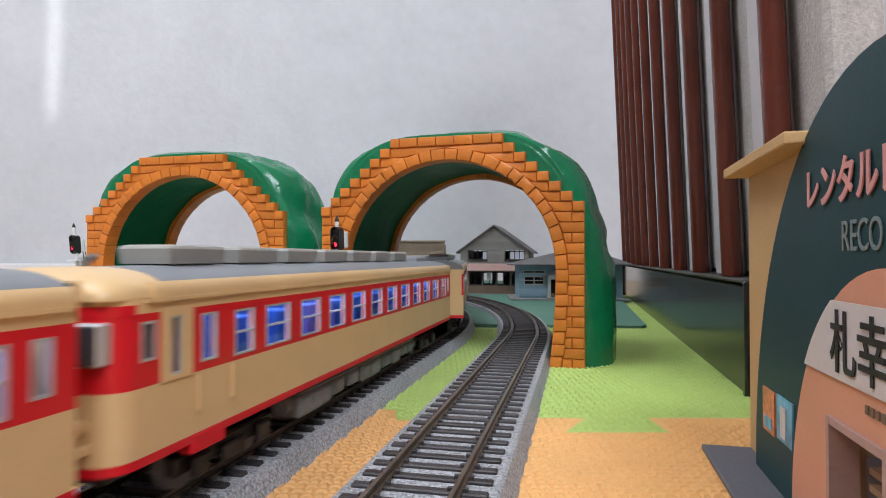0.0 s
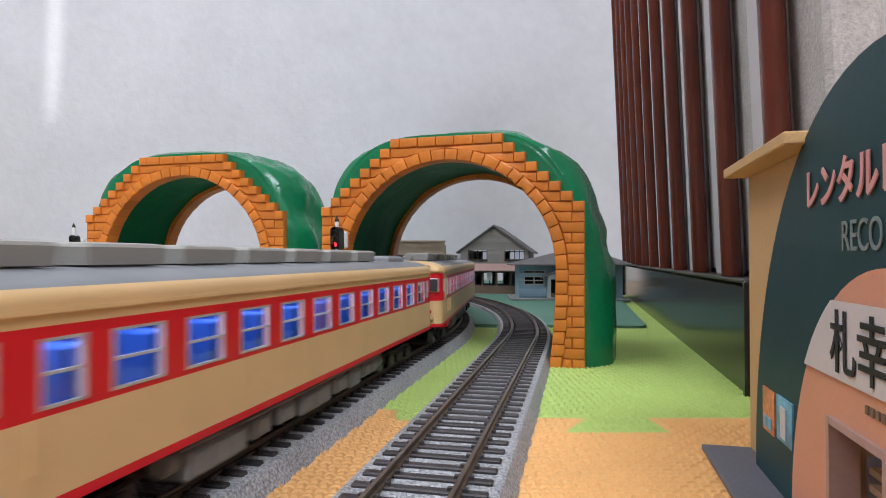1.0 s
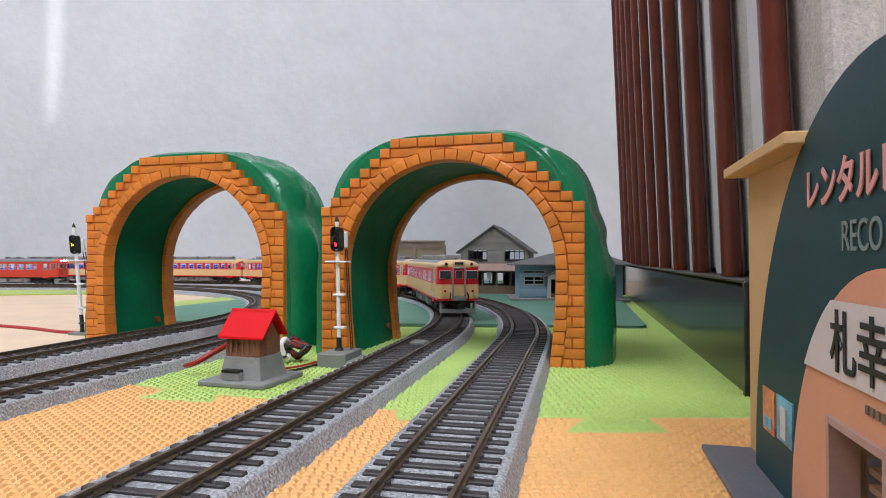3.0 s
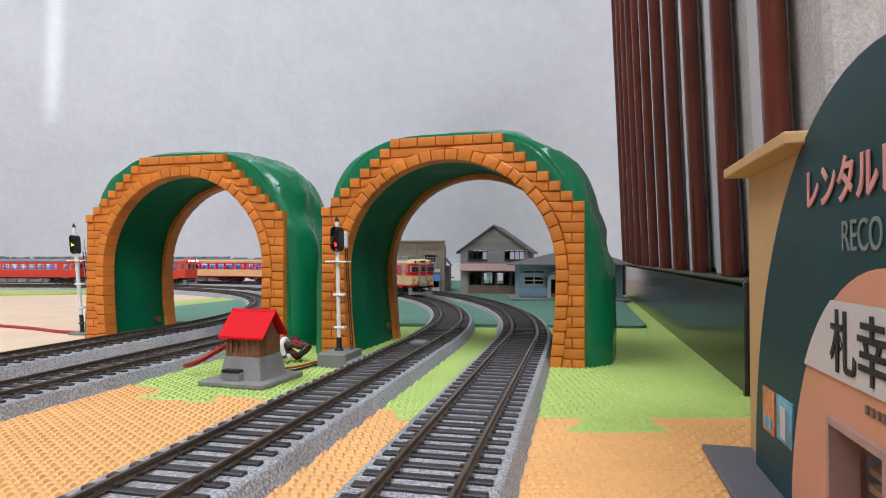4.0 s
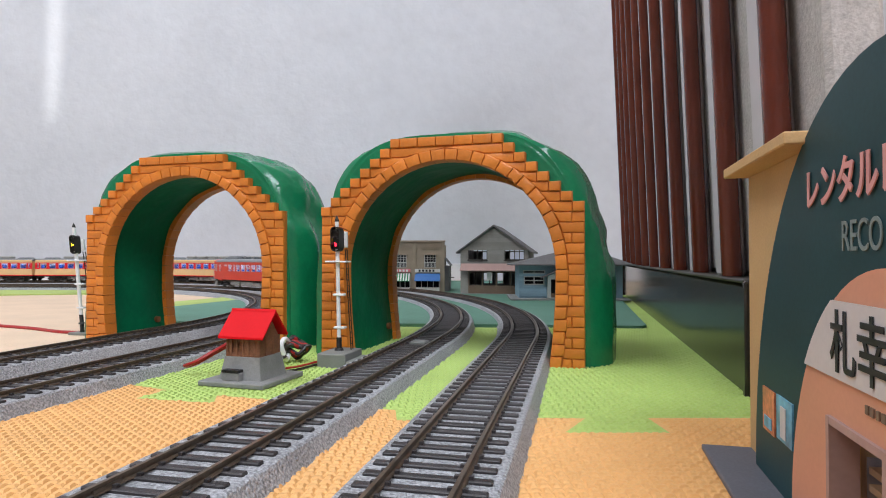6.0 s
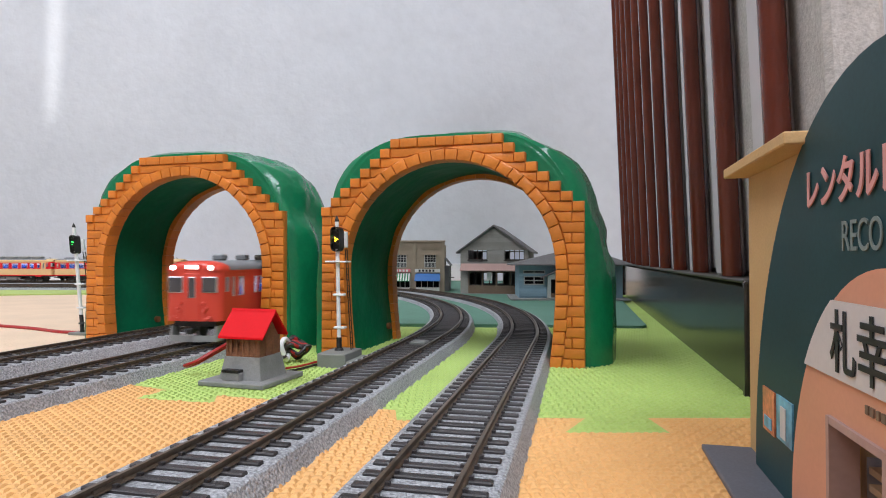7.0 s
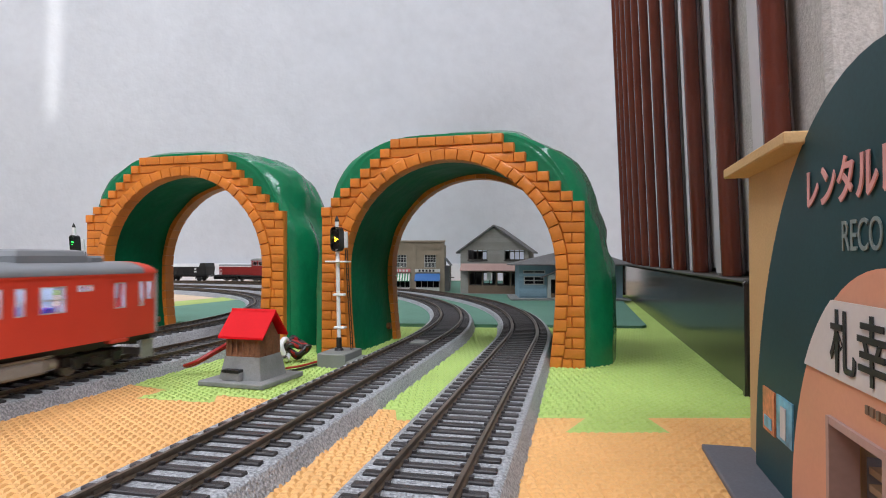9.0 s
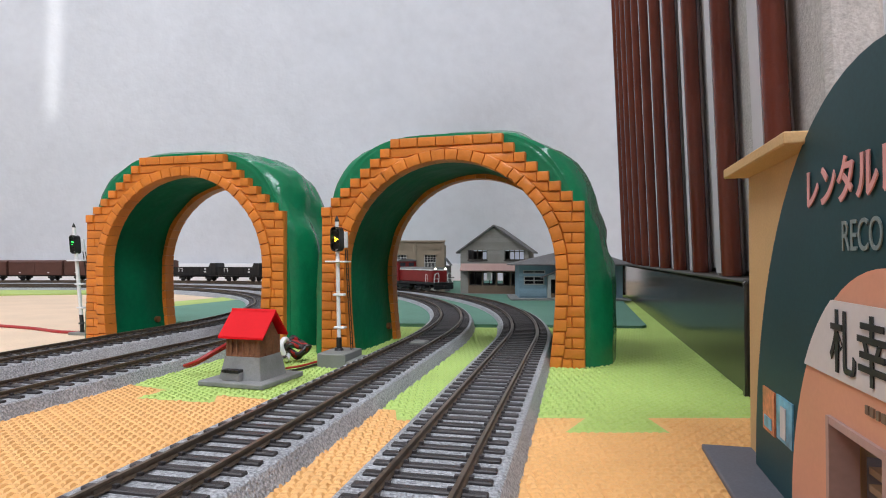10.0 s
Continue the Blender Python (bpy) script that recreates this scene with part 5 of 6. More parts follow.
def express_car():
    t = thing("express_railcar", pose(0, 0, 0), "cream and red model express railcar with grey roof", "model railcar", "express train")
    part("sill_band", band(bmesh.new(), 0.0121, 0.0138), "car_red", t, "red sill line")
    part("lower_body", band(bmesh.new(), 0.0138, 0.0258), "cream", t, "cream lower body")
    wins = [(-CL + 0.0400, 0.0080, 0.0268, 0.0369, True)]
    wins += [(-CL + 0.0555 + 0.0187 * i, 0.0124, 0.0268, 0.0369, True) for i in range(11)]
    doors = [(-CL + 0.0268, 0.0052, 0.0275, 0.0372, False), (-CL + 0.2540, 0.0034, 0.0285, 0.0370, False)]
    cabw = [(-CL + 0.0092, 0.0036, 0.0302, 0.0372, False), (-CL + 0.0165, 0.0030, 0.0265, 0.0375, False)]
    allw = wins + doors + cabw
    holes = [(x - w / 2, x + w / 2, a, b) for x, w, a, b, _ in allw]
    window_band(t, 0.0258, 0.0386, holes, "car_red", "red window band", "cream")
    part("visor_stripe", cab_strip(0.0384, 0.0402, 0.00015, 0.0004), "car_red", t, "red stripe over the cab windows")
    part("eaves_band", band(bmesh.new(), 0.0386, 0.0413), "cream", t, "cream eaves")
    side_windows(t, allw, "silver")
    for sg in (-1, 1):
        b = bmesh.new()
        ya, yb = sg * (CW + 0.0001), sg * (CW + 0.0003)
        pierced(b, -CL + 0.0122, -CL + 0.0212, 0.0257, 0.0392, ya, yb, [(-CL + 0.0150, -CL + 0.0180, 0.0265, 0.0375)])
        part("crew_door", b, "cream", t, "cream crew door")
        part("step_well", one_box(-CL + 0.0215, -CL + 0.0325, sg * (CW - 0.0030), sg * (CW + 0.0002), 0.0098, 0.0136, bevel=0.0003), "car_red", t)
        part("rain_gutter", one_box(-CL + 0.008, CL - 0.001, sg * (CW + 0.0), sg * (CW + 0.0006), 0.0404, 0.0411), "cream", t)
        for xx in (0.0225, 0.0340):
            b = bmesh.new()
            cyl(b, (-CL + xx, sg * (CW + 0.0008), 0.0185), (-CL + xx, sg * (CW + 0.0008), 0.0255), 0.0003, n=6)
            part("grab_rail", b, "cream", t)
    for sg in (-1, 1):
        arc = [0.41 * i / 5 for i in range(6)]
        q = [(sg * (CW * math.cos(a) ** 0.8 + 0.0003), 0.0415 + 0.0053 * math.sin(a) ** 0.9 + 0.0002) for a in arc]
        q.insert(0, (sg * (CW + 0.0003), 0.0408))
        q += [(sg * (CW * math.cos(a) ** 0.8 - 0.0005), 0.0414 + 0.0053 * math.sin(a) ** 0.9 - 0.0004) for a in arc[::-1]]
        part("eaves_strip", prism(bmesh.new(), q, "x", -CL + 0.0105, CL - 0.0002), "cream", t, smooth=True)
    roof_part(t, "cream", -CL + 0.0002, -CL + 0.0140, True)
    roof_part(t, "roof_grey", -CL + 0.0141, CL, False)
    for i in range(7):
        x = -CL + 0.0400 + 0.0265 * i
        b = bmesh.new()
        loft(b, [[(x + px * l, py * w, z) for px, py in ((-1, -1), (1, -1), (1, 1), (-1, 1))] for z, l, w in
                 ((0.0456, 0.0075, 0.0048), (0.0468, 0.0078, 0.0050), (0.0470, 0.0098, 0.0062), (0.0503, 0.0102, 0.0066), (0.0509, 0.0098, 0.0062), (0.0512, 0.0088, 0.0052))])
        part("roof_cooler", b, "cooler_grey", t, "pale grey roof cooler")
    b = bmesh.new()
    loft(b, [[(-CL + 0.236 + sx * l, sy * w, z) for sx, sy in ((-1, -1), (1, -1), (1, 1), (-1, 1))] for z, l, w in ((0.0455, 0.0120, 0.0080), (0.0480, 0.0116, 0.0076), (0.0492, 0.0098, 0.0058))])
    part("roof_hump", b, "roof_grey", t, "low grey roof hump")
    b = bmesh.new()
    cyl(b, (-CL + 0.014, 0, 0.0455), (-CL + 0.014, 0, 0.0478), 0.0010, n=8)
    cyl(b, (-CL + 0.014, 0, 0.0478), (-CL + 0.0165, 0, 0.0486), 0.0007, n=8)
    part("horn", b, "gear", t)
    # cab front
    x = -CL
    fr = bmesh.new()
    for y in (-0.0057, 0.0045):
        box(fr, x - 0.0022, x + 0.0008, y, y + 0.0012, 0.0122, 0.0402, bevel=0.0004)
    box(fr, x - 0.0022, x + 0.0008, -0.0045, 0.0045, 0.0390, 0.0404, bevel=0.0004)
    box(fr, x - 0.0020, x + 0.0008, -0.0045, 0.0045, 0.0122, 0.0160, bevel=0.0004)
    part("gangway_frame", fr, "plough", t, "grey gangway frame")
    part("gangway_door", one_box(x - 0.0006, x + 0.0006, -0.0044, 0.0044, 0.0262, 0.0388), "car_red", t, "red upper gangway door")
    for y0, y1, n in ((-0.0026, 0.0026, 1), (0.0066, 0.0160, 1), (-0.0160, -0.0066, 1)):
        xx = x - 0.0007 if abs(y0 + y1) < 0.001 else x + 0.0001
        w = one_box(xx - 0.0003, xx + 0.0030, y0 - 0.0004, y1 + 0.0004, 0.0304, 0.0376, bevel=0.0004)
        f = part("cab_window", w, "silver", t, "silver-rimmed cab window")
        part("pane", one_box(xx - 0.0006, xx + 0.0002, y0, y1, 0.0308, 0.0372, bevel=0.0003), "cab_pane", f, "cab pane with the unlit cab painted into its colour")
    b = one_box(x - 0.0004, x + 0.0060, -0.0052, 0.0052, 0.0420, 0.0452, bevel=0.0006)
    d = part("destination_box", b, "cream", t)
    part("blind", one_box(x - 0.0008, x, -0.0036, 0.0036, 0.0425, 0.0447), "shade_and_blind", d, "dark destination blind")
    for sg in (-1, 1):
        h = disc(t, "headlight", sg * 0.0108, 0.0430, 0.0017, 0.0004, "cream")
        disc(t, "lens", sg * 0.0108, 0.0430, 0.0012, 0.0007, "lens_off", "dark headlight lens", parent=h)
        h = disc(t, "tail_light", sg * 0.0118, 0.0203, 0.0014, 0.0002, "cream")
        disc(t, "lens", sg * 0.0118, 0.0203, 0.0010, 0.0005, "tail_lens", "red tail lens, its colour brightened to look lit", parent=h)
        for y, z in ((0.0072, 0.0195), (0.0085, 0.0163), (0.0128, 0.0168)):
            part("jumper_socket", one_box(x - 0.0010, x + 0.0030, sg * y - 0.0009, sg * y + 0.0009, z - 0.0008, z + 0.0009, bevel=0.0003), "cream", t)
        b = bmesh.new()
        wire(b, [(x - 0.0008, sg * 0.0074, 0.0190), (x - 0.0020, sg * 0.0077, 0.0160), (x - 0.0010, sg * 0.0080, 0.0130)], 0.0005, 6)
        part("hose", b, "black", t)
    saloon(t, [-CL + 0.0465 + 0.0187 * i for i in range(12)], 0.0345, holes)
    running_gear(t, [(-0.058, -0.036, 0.0032, 0.0150), (-0.033, -0.024, 0.0040, 0.0145), (-0.021, -0.012, 0.0045, 0.0150), (-0.008, 0.012, 0.0035, 0.0150),
                     (0.016, 0.026, 0.0042, 0.0148), (0.029, 0.038, 0.0035, 0.0150), (0.042, 0.058, 0.0045, 0.0145)], "gear")
    snow_plough(t)
    return t


def local_car():
    t = thing("local_railcar", pose(0, 0, 0), "vermilion model local railcar with a grey roof and lit windows", "model railcar", "local train")
    part("lower_body", band(bmesh.new(), 0.0130, 0.0258, True), "vermilion", t, "vermilion lower body")
    c = -CL
    wins = [(c + 0.0635 + 0.0187 * i, 0.0134, 0.0268, 0.0372, True) for i in range(6)] + [(c + 0.1887, 0.0134, 0.0268, 0.0372, True)]
    slits = [(c + 0.0508, 0.0048, 0.0268, 0.0372, True), (c + 0.1722, 0.0044, 0.0268, 0.0372, True), (c + 0.0178, 0.0034, 0.0262, 0.0375, False), (c + 0.2446, 0.0036, 0.0262, 0.0375, False)]
    doors = [(c + 0.0288, 0.0076, 0.0262, 0.0375, False), (c + 0.2290, 0.0074, 0.0262, 0.0375, False)]
    high = [(c + 0.2068, 0.0088, 0.0345, 0.0372, False)]
    cab = [(c + 0.0092, 0.0050, 0.0292, 0.0375, False), (c + 0.2508, 0.0050, 0.0292, 0.0375, False)]
    allw = wins + slits + doors + high + cab
    holes = [(x - w / 2, x + w / 2, a, b) for x, w, a, b, _ in allw]
    window_band(t, 0.0258, 0.0384, holes, "vermilion", "vermilion window band")
    part("eaves_band", band(bmesh.new(), 0.0384, 0.0413, True), "vermilion", t)
    side_windows(t, allw, "silver")
    for sg in (-1, 1):
        part("rain_gutter", one_box(c + 0.010, CL - 0.010, sg * CW, sg * (CW + 0.0005), 0.0404, 0.0411), "vermilion", t)
        for xx in (0.0288, 0.2290):
            part("door_rail", one_box(c + xx - 0.008, c + xx + 0.008, sg * CW, sg * (CW + 0.0005), 0.0384, 0.0390), "vermilion", t)
            part("step_well", one_box(c + xx - 0.006, c + xx + 0.006, sg * (CW - 0.003), sg * (CW + 0.0002), 0.0112, 0.0129, bevel=0.0003), "vermilion", t)
    roof_part(t, "vermilion", c + 0.0002, c + 0.0130, True)
    roof_part(t, "vermilion", CL - 0.0002, CL - 0.0130, True)
    roof_part(t, "roof_grey", c + 0.0131, CL - 0.0131, False)
    for x in (0.036, 0.070, 0.102, 0.1255, 0.155, 0.170):
        v = one_box(c + x - 0.0040, c + x + 0.0040, -0.0036, 0.0036, 0.0470, 0.0503, bevel=0.0007)
        for dx in (-0.0024, 0.0024):
            box(v, c + x + dx - 0.0008, c + x + dx + 0.0008, -0.0028, 0.0028, 0.0455, 0.0471)
        part("roof_vent", v, "dark_cooler", t, "dark grey roof vent")
    b = bmesh.new()
    loft(b, [[(c + 0.199 + sx * l, sy * w, z) for sx, sy in ((-1, -1), (1, -1), (1, 1), (-1, 1))] for z, l, w in ((0.0455, 0.0205, 0.0090), (0.0490, 0.0202, 0.0088), (0.0510, 0.0185, 0.0076), (0.0516, 0.0165, 0.0062))])
    part("roof_cooler", b, "roof_grey", t, "long grey roof unit")
    part("roof_cooler", one_box(c + 0.2205, c + 0.231, -0.0080, 0.0080, 0.0455, 0.0492, bevel=0.0010), "roof_grey", t)
    # cab front
    for end in (1, -1):
        part("front_door", one_box(end * (c - 0.0005), end * (c + 0.0010), -0.0048, 0.0048, 0.0130, 0.0395, bevel=0.0003), "vermilion", t)
        for y0, y1 in ((-0.0020, 0.0020), (0.0064, 0.0152), (-0.0152, -0.0064)):
            mid = abs(y0 + y1) < 0.001
            xx = c - 0.0005 if mid else c + 0.0002
            zlo = 0.0262 if mid else 0.0292
            f = part("cab_window", one_box(end * (xx - 0.0003), end * (xx + 0.0030), y0 - 0.0004, y1 + 0.0004, zlo - 0.0004, 0.0378, bevel=0.0004), "silver", t, "silver-rimmed cab window")
            part("pane", one_box(end * (xx - 0.0006), end * (xx + 0.0002), y0, y1, zlo, 0.0374, bevel=0.0003), "cab_pane", f, "cab pane with the unlit cab painted into its colour")
    d = part("destination_box", one_box(c - 0.0006, c + 0.0060, -0.0054, 0.0054, 0.0412, 0.0450, bevel=0.0005), "vermilion", t)
    part("blind", one_box(c - 0.0009, c, -0.0038, 0.0038, 0.0421, 0.0441), "headlight", d, "glowing white destination blind")
    for sg in (-1, 1):
        h = disc(t, "headlight", sg * 0.0122, 0.0428, 0.0019, 0.0003, "vermilion")
        disc(t, "lens", sg * 0.0122, 0.0428, 0.0014, 0.0006, "headlight", "glowing white headlight", parent=h)
        for y, z in ((0.0075, 0.0230), (0.0080, 0.0185), (0.0115, 0.0150), (0.0098, 0.0142), (0.0090, 0.0200)):
            part("jumper_socket", one_box(c - 0.0008, c + 0.0030, sg * y - 0.0011, sg * y + 0.0011, z - 0.0008, z + 0.0009, bevel=0.0003), "vermilion", t)
    saloon(t, [c + 0.0545 + 0.0195 * i for i in range(8)], 0.0288, holes)
    running_gear(t, [(-0.060, -0.052, 0.0030, 0.0150), (-0.048, -0.020, 0.0042, 0.0148), (-0.016, 0.004, 0.0035, 0.0150), (0.008, 0.024, 0.0040, 0.0145), (0.028, 0.058, 0.0040, 0.0150)], "plough")
    snow_plough(t)
    snow_plough(t, True)
    # a shorter and narrower car than the express ones
    small = Matrix.Diagonal((0.84, 0.93, 1.0, 1))
    for o in t.children_recursive:
        o.data.transform(small)
    return t


# ---- goods train ----
def locomotive():
    t = thing("diesel_locomotive", pose(0, 0, 0), "dark red model diesel locomotive with white waist line", "model locomotive", "goods train")
    L = 0.119
    part("frame", one_box(-L, L, -0.0172, 0.0172, 0.0098, 0.0130, bevel=0.0005), "black", t, "black frame")
    b = bmesh.new()
    for x0, x1 in ((-L + 0.010, -0.0165), (0.0165, L - 0.010)):
        box(b, x0, x1, -0.0130, 0.0130, 0.0131, 0.0300, bevel=0.0010)
    hood = part("hood", b, "loco_red", t, "dark red hoods")
    b = bmesh.new()
    for x0, x1 in ((-L + 0.0098, -0.0165), (0.0165, L - 0.0098)):
        box(b, x0, x1, -0.0132, 0.0132, 0.0301, 0.0316)
    part("white_line", b, "white_paint", t, "white waist line")
    b = bmesh.new()
    for x0, x1 in ((-L + 0.0100, -0.0165), (0.0165, L - 0.0100)):
        loft(b, [[(x, y, z) for y, z in ((-0.0130, 0.0317), (0.0130, 0.0317), (0.0115, 0.0345), (-0.0115, 0.0345))] for x in (x0, x1)])
    part("hood_top", b, "gear", t, "grey hood tops")
    b = bmesh.new()
    wins = [(-0.0125, -0.0020, 0.0330, 0.0405), (0.0020, 0.0125, 0.0330, 0.0405)]
    for sg in (-1, 1):
        pierced(b, -0.0164, 0.0164, 0.0131, 0.0428, sg * 0.0168, sg * 0.0156, wins)
    for x in (-0.0164, 0.0152):
        box(b, x, x + 0.0012, -0.0156, 0.0156, 0.0131, 0.0428)
    part("cab", b, "loco_red", t, "dark red cab")
    for sg in (-1, 1):
        for a, c, d, e in wins:
            f = part("window", frame_bars(bmesh.new(), a, c, d, e, min(sg * 0.0160, sg * 0.0170), max(sg * 0.0160, sg * 0.0170), 0.0007), "silver", t)
            part("pane", one_box(a, c, sg * 0.0161, sg * 0.0163, d, e), "pane", f)
        for sx in (-1, 1):
            part("front_window", one_box(sx * 0.0165, sx * 0.0168, sg * 0.0030, sg * 0.0125, 0.0352, 0.0408), "cab_pane", t)
    b = bmesh.new()
    loft(b, [[(x, 0.0172 * math.cos(math.pi * i / 10), 0.0428 + 0.0042 * math.sin(math.pi * i / 10)) for i in range(11)] for x in (-0.0185, 0.0185)])
    part("cab_roof", b, "gear", t, "grey cab roof", smooth=True)
    for sx in (-1, 1):
        for sg in (-1, 1):
            b = bmesh.new()
            cyl(b, (sx * (L - 0.012), sg * 0.0085, 0.0325), (sx * (L - 0.0086), sg * 0.0085, 0.0325), 0.0016, n=12)
            h = part("headlight", b, "silver", t, smooth=True)
            b = bmesh.new()
            cyl(b, (sx * (L - 0.0086), sg * 0.0085, 0.0325), (sx * (L - 0.0081), sg * 0.0085, 0.0325), 0.0013, n=12)
            part("lens", b, "loco_light", h, "glowing warm headlight")
            b = bmesh.new()
            x = sx * (L - 0.001)
            wire(b, [(x, sg * 0.0160, 0.0110), (x, sg * 0.0150, 0.0200), (x, sg * 0.0130, 0.0255), (x, sg * 0.0085, 0.0262), (x, sg * 0.0075, 0.0200), (x, sg * 0.0090, 0.0110)], 0.0005, 6)
            cyl(b, (x, sg * 0.0152, 0.0185), (x, sg * 0.0076, 0.0185), 0.0004, n=6)
            part("handrail", b, "white_paint", t, "white handrail")
            b = bmesh.new()
            wire(b, [(sx * (L - 0.018), sg * 0.0165, 0.0132), (sx * (L - 0.018), sg * 0.0166, 0.0235), (sx * (L - 0.022), sg * 0.0166, 0.0235), (sx * (L - 0.022), sg * 0.0165, 0.0132)], 0.0004, 6)
            part("handrail", b, "white_paint", t, "white handrail")
        part("coupler", one_box(sx * L, sx * (L + 0.006), -0.002, 0.002, 0.0062, 0.0092, bevel=0.0004), "black", t)
        part("pilot", one_box(sx * (L - 0.002), sx * (L + 0.001), -0.0165, 0.0165, 0.0035, 0.0097, bevel=0.0005), "black", t)
    bogie(t, -0.078)
    bogie(t, 0.078)
    bogie(t, 0.0)
    part("fuel_tank", one_box(-0.050, 0.050, -0.0150, 0.0150, 0.0045, 0.0097, bevel=0.0010), "black", t)
    return t


def two_axles(t, d):
    for x in (-d, d):
        b = bmesh.new()
        for sg in (-1, 1):
            box(b, x - 0.0065, x + 0.0065, sg * 0.0120, sg * 0.0138, 0.0045, 0.0088, bevel=0.0006)
        g = part("axle_guard", b, "black", t)
        for sg in (-1, 1):
            w = bmesh.new()
            cyl(w, (x, sg * 0.0074, 0.0054), (x, sg * 0.0102, 0.0054), 0.0056, 0.0053, n=18)
            part("wheel", w, "black", g, smooth=True)


def hopper():
    t = thing("hopper_wagon", pose(0, 0, 0), "black model hopper wagon with raised ends", "model wagon", "goods train")
    L = 0.0520
    part("frame", one_box(-L, L, -0.0140, 0.0140, 0.0088, 0.0112), "black", t)
    b = bmesh.new()
    for sg in (-1, 1):
        box(b, -L + 0.001, L - 0.001, sg * 0.0168, sg * 0.0158, 0.0120, 0.0290)
    for sx in (-1, 1):
        prism(b, [(-0.0158, 0.0120), (0.0158, 0.0120), (0.0158, 0.0290), (-0.0158, 0.0290)], "x", sx * (L - 0.002), sx * (L - 0.001))
    box(b, -L + 0.002, L - 0.002, -0.0158, 0.0158, 0.0120, 0.0150)
    part("hopper_body", b, "black", t, "black hopper body")
    b = bmesh.new()
    prism(b, [(-L + 0.0010, 0.0290), (-L + 0.0180, 0.0290), (-L + 0.0145, 0.0375), (-L + 0.0030, 0.0375)], "y", -0.0160, 0.0160)
    part("raised_end", b, "black", t, "black raised end hood")
    for i in range(7):
        x = -L + 0.010 + 0.014 * i
        for sg in (-1, 1):
            part("rib", one_box(x, x + 0.0014, sg * 0.0169, sg * 0.0176, 0.0122, 0.0288), "black", t)
    for sg in (-1, 1):
        for x0, x1, z0, z1 in ((0.026, 0.0275, 0.019, 0.027), (0.026, 0.031, 0.0255, 0.027), (0.034, 0.0355, 0.019, 0.027), (-0.030, -0.025, 0.018, 0.021), (-0.0295, -0.0255, 0.0235, 0.0265)):
            part("marking_bar", one_box(x0, x1, sg * 0.0177, sg * 0.0179, z0, z1), "white_paint", t, "white marking bar")
    two_axles(t, 0.031)
    return t


def boxcar():
    t = thing("box_wagon", pose(0, 0, 0), "brown model box wagon with plain sides", "model wagon", "goods train")
    L = 0.0565
    part("frame", one_box(-L + 0.001, L - 0.001, -0.0140, 0.0140, 0.0090, 0.0112), "black", t)
    part("body", one_box(-L, L, -0.0165, 0.0165, 0.0113, 0.0395, bevel=0.0006), "box_brown", t, "brown body")
    for sg in (-1, 1):
        for k in range(2):
            part("door", one_box(-L + 0.002 + k * (L - 0.0005), -0.0015 + k * (L - 0.0005), sg * 0.0166, sg * 0.0173, 0.0122, 0.0385, bevel=0.0003), "box_brown", t, "brown sliding door")
        for x in (-0.030, 0.030):
            part("marking_bar", one_box(x, x + 0.0035, sg * 0.0174, sg * 0.0176, 0.0160, 0.0180), "white_paint", t, "white marking bar")
    b = bmesh.new()
    loft(b, [[(x, 0.0172 * math.cos(math.pi * i / 10), 0.0394 + 0.0042 * math.sin(math.pi * i / 10)) for i in range(11)] for x in (-L - 0.0003, L + 0.0003)])
    part("roof", b, "box_brown", t, "brown roof", smooth=True)
    two_axles(t, 0.0315)
    return t


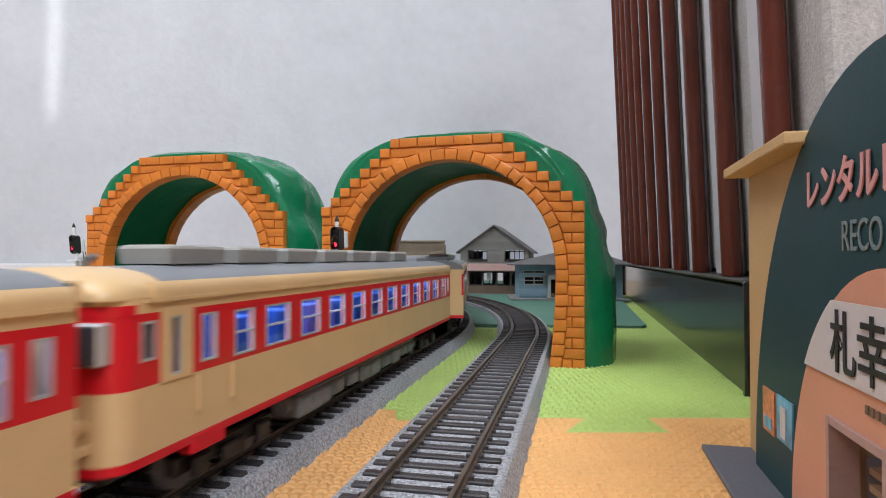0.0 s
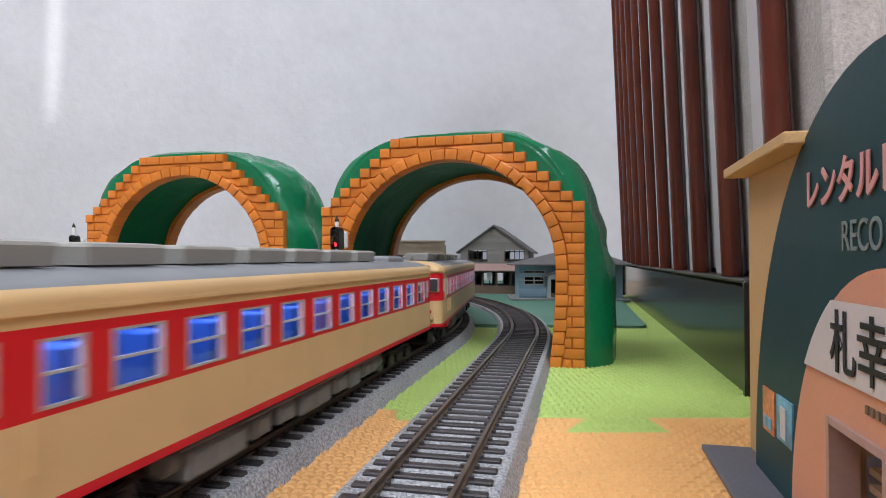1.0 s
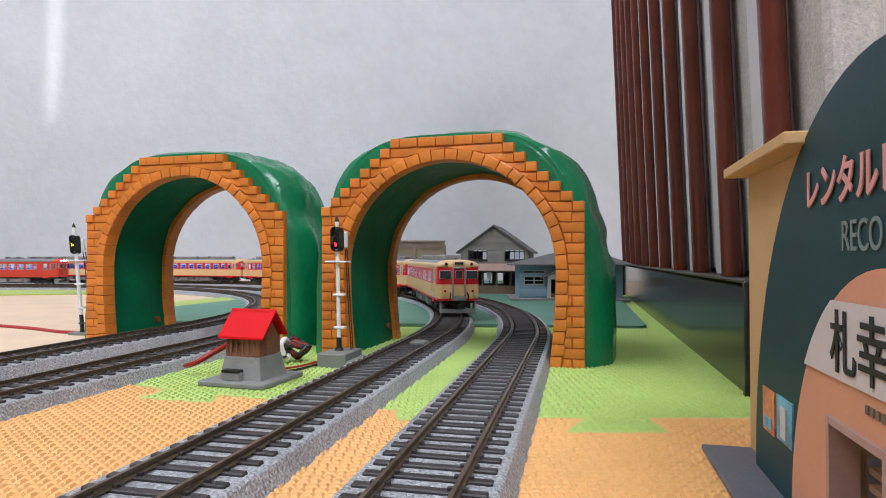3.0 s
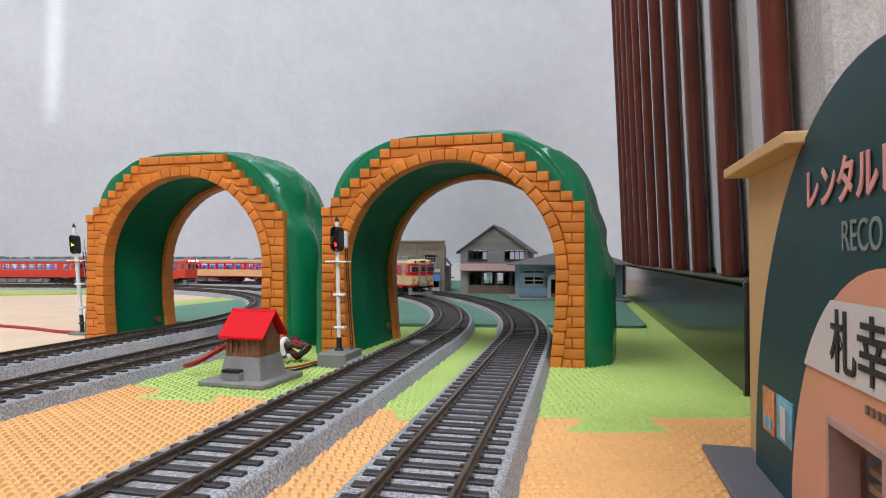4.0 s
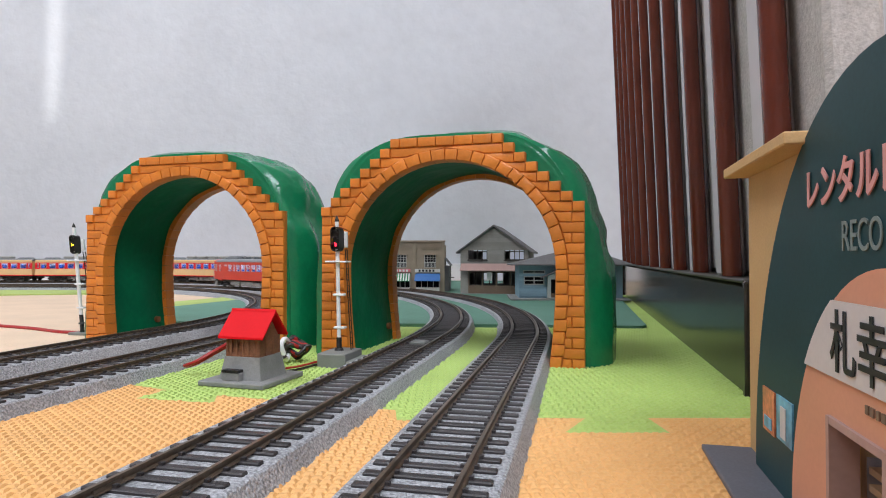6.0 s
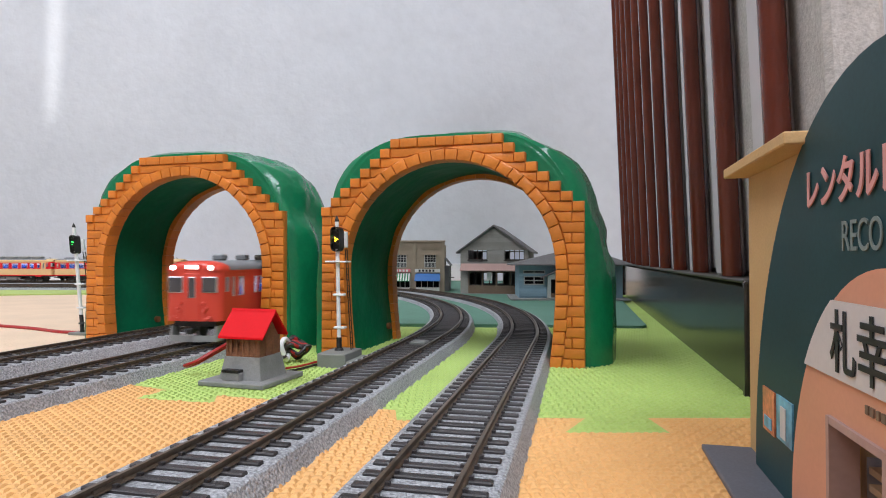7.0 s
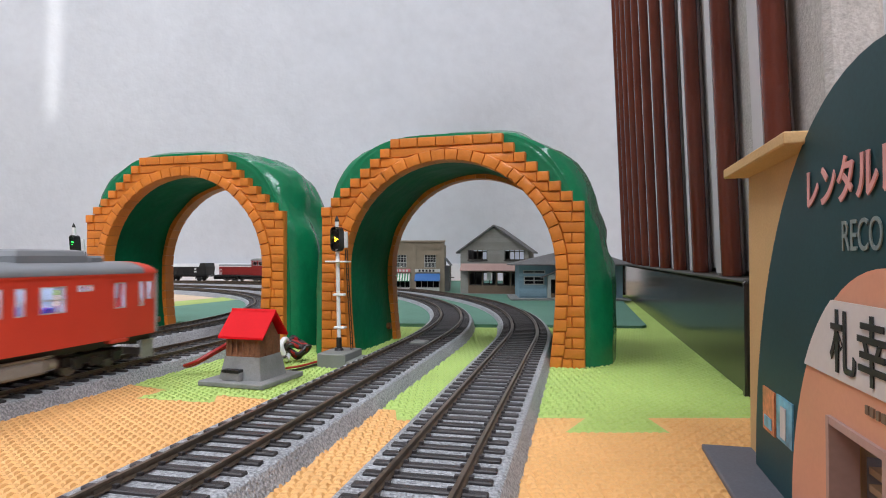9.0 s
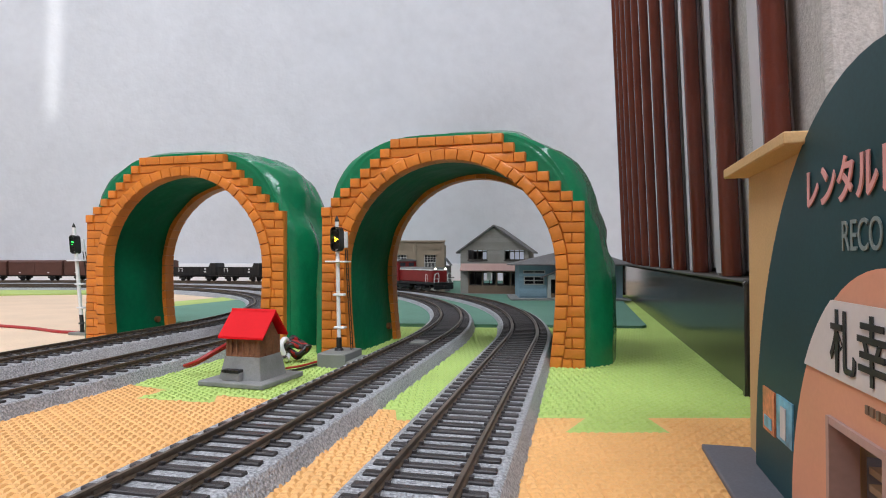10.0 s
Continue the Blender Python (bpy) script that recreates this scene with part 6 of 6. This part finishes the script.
def trains():
    """Builds one of each vehicle, then its copies; each entry: thing, track, place behind the train's reference end."""
    out = []
    e = express_car()
    for i in range(5):
        car = e if i == 0 else copy_thing(e, Matrix.Identity(4))
        if i:
            # only the last car of the train carries its plough
            for o in [o for o in car.children if o.name.startswith("snow_plough")]:
                bpy.data.objects.remove(o)
        out.append((car, "B", 0.133 + 0.266 * i))
    l = local_car()
    for i in range(2):
        out.append((l if i == 0 else copy_thing(l, Matrix.Identity(4)), "C", 0.1122 + 0.2275 * i))
    for i in range(2):
        c = tagged(copy_thing(l, Matrix.Identity(4)), "vermilion model railcar coupled ahead of the cream cars", group="express train")
        for o in c.children_recursive:
            if o.name.startswith(("lens", "blind")):
                o.data = o.data.copy()
                o.data.materials[0] = M["lens_off"]
                o["label"] = "unlit lamp glass"
        out.append((c, "B", 0.133 + 0.266 * 4.5 + 0.112 + 0.2275 * i))
    k = locomotive()
    out.append((k, "A", 0.131))
    out.append((copy_thing(k, Matrix.Identity(4)), "A", 0.393))
    h = hopper()
    for i in range(2):
        out.append((h if i == 0 else copy_thing(h, Matrix.Identity(4)), "A", 0.524 + 0.056 + 0.112 * i))
    b = boxcar()
    for i in range(8):
        out.append((b if i == 0 else copy_thing(b, Matrix.Identity(4)), "A", 0.748 + 0.059 + 0.118 * i))
    return out


TRAINS = trains()

# reference ends of the trains along their tracks: (seconds, metres)
RUNS = {
    "A": [(0.0, 1.72), (6.8, 0.887), (9.3, 0.584), (10.0, 0.4843)],
    "B": [(0.0, -0.5442), (0.5, -0.4455), (1.0, -0.3265), (1.5, -0.2155), (2.0, -0.1077), (2.5, 0.0031), (3.8, 0.338), (5.0, 0.630), (6.8, 1.0357), (10.0, 1.77)],
    "C": [(0.0, 1.83), (4.0, 0.775), (4.5, 0.652), (5.0, 0.545), (5.5, 0.420), (6.8, -0.009), (6.9, -0.041), (7.0, -0.068), (7.2, -0.1187), (10.0, -0.8005)],
}


def motions():
    for n, (ob, k, back) in enumerate(TRAINS):
        run = RUNS[k]
        rows = []
        wheelbase = 0.05 if k == "A" else 0.0885 if ob["group"] == "express train" else 0.074
        about = 180 if n == 2 else 0   # the third express car runs with its cab ahead
        for i in range(101):
            t = i / 10
            s = float(np.interp(t, [r[0] for r in run], [r[1] for r in run])) + back
            xa, ya, _ = along(k, s - wheelbase)
            xb, yb, _ = along(k, s + wheelbase)
            rows.append((t, pose((xa + xb) / 2, (ya + yb) / 2, RAIL, 0, 0, about + math.degrees(math.atan2(yb - ya, xb - xa)))))
        walk(ob, rows)
    # the added drums turn to switch the signals from red to yellow to green
    plans = [[(0.0, 0), (6.2, 0), (6.233, 45), (6.267, 90), (10.0, 90)],
             [(0.0, 0), (1.70, 0), (1.733, 45), (1.767, 90), (6.0, 90), (6.033, 135), (6.067, 180), (10.0, 180)]]
    for (drum, x, y, z), plan_rows in zip(SIGNALS, plans):
        walk(drum, [(t, pose(x, y, z, 0, 0, a)) for t, a in plan_rows])


motions()
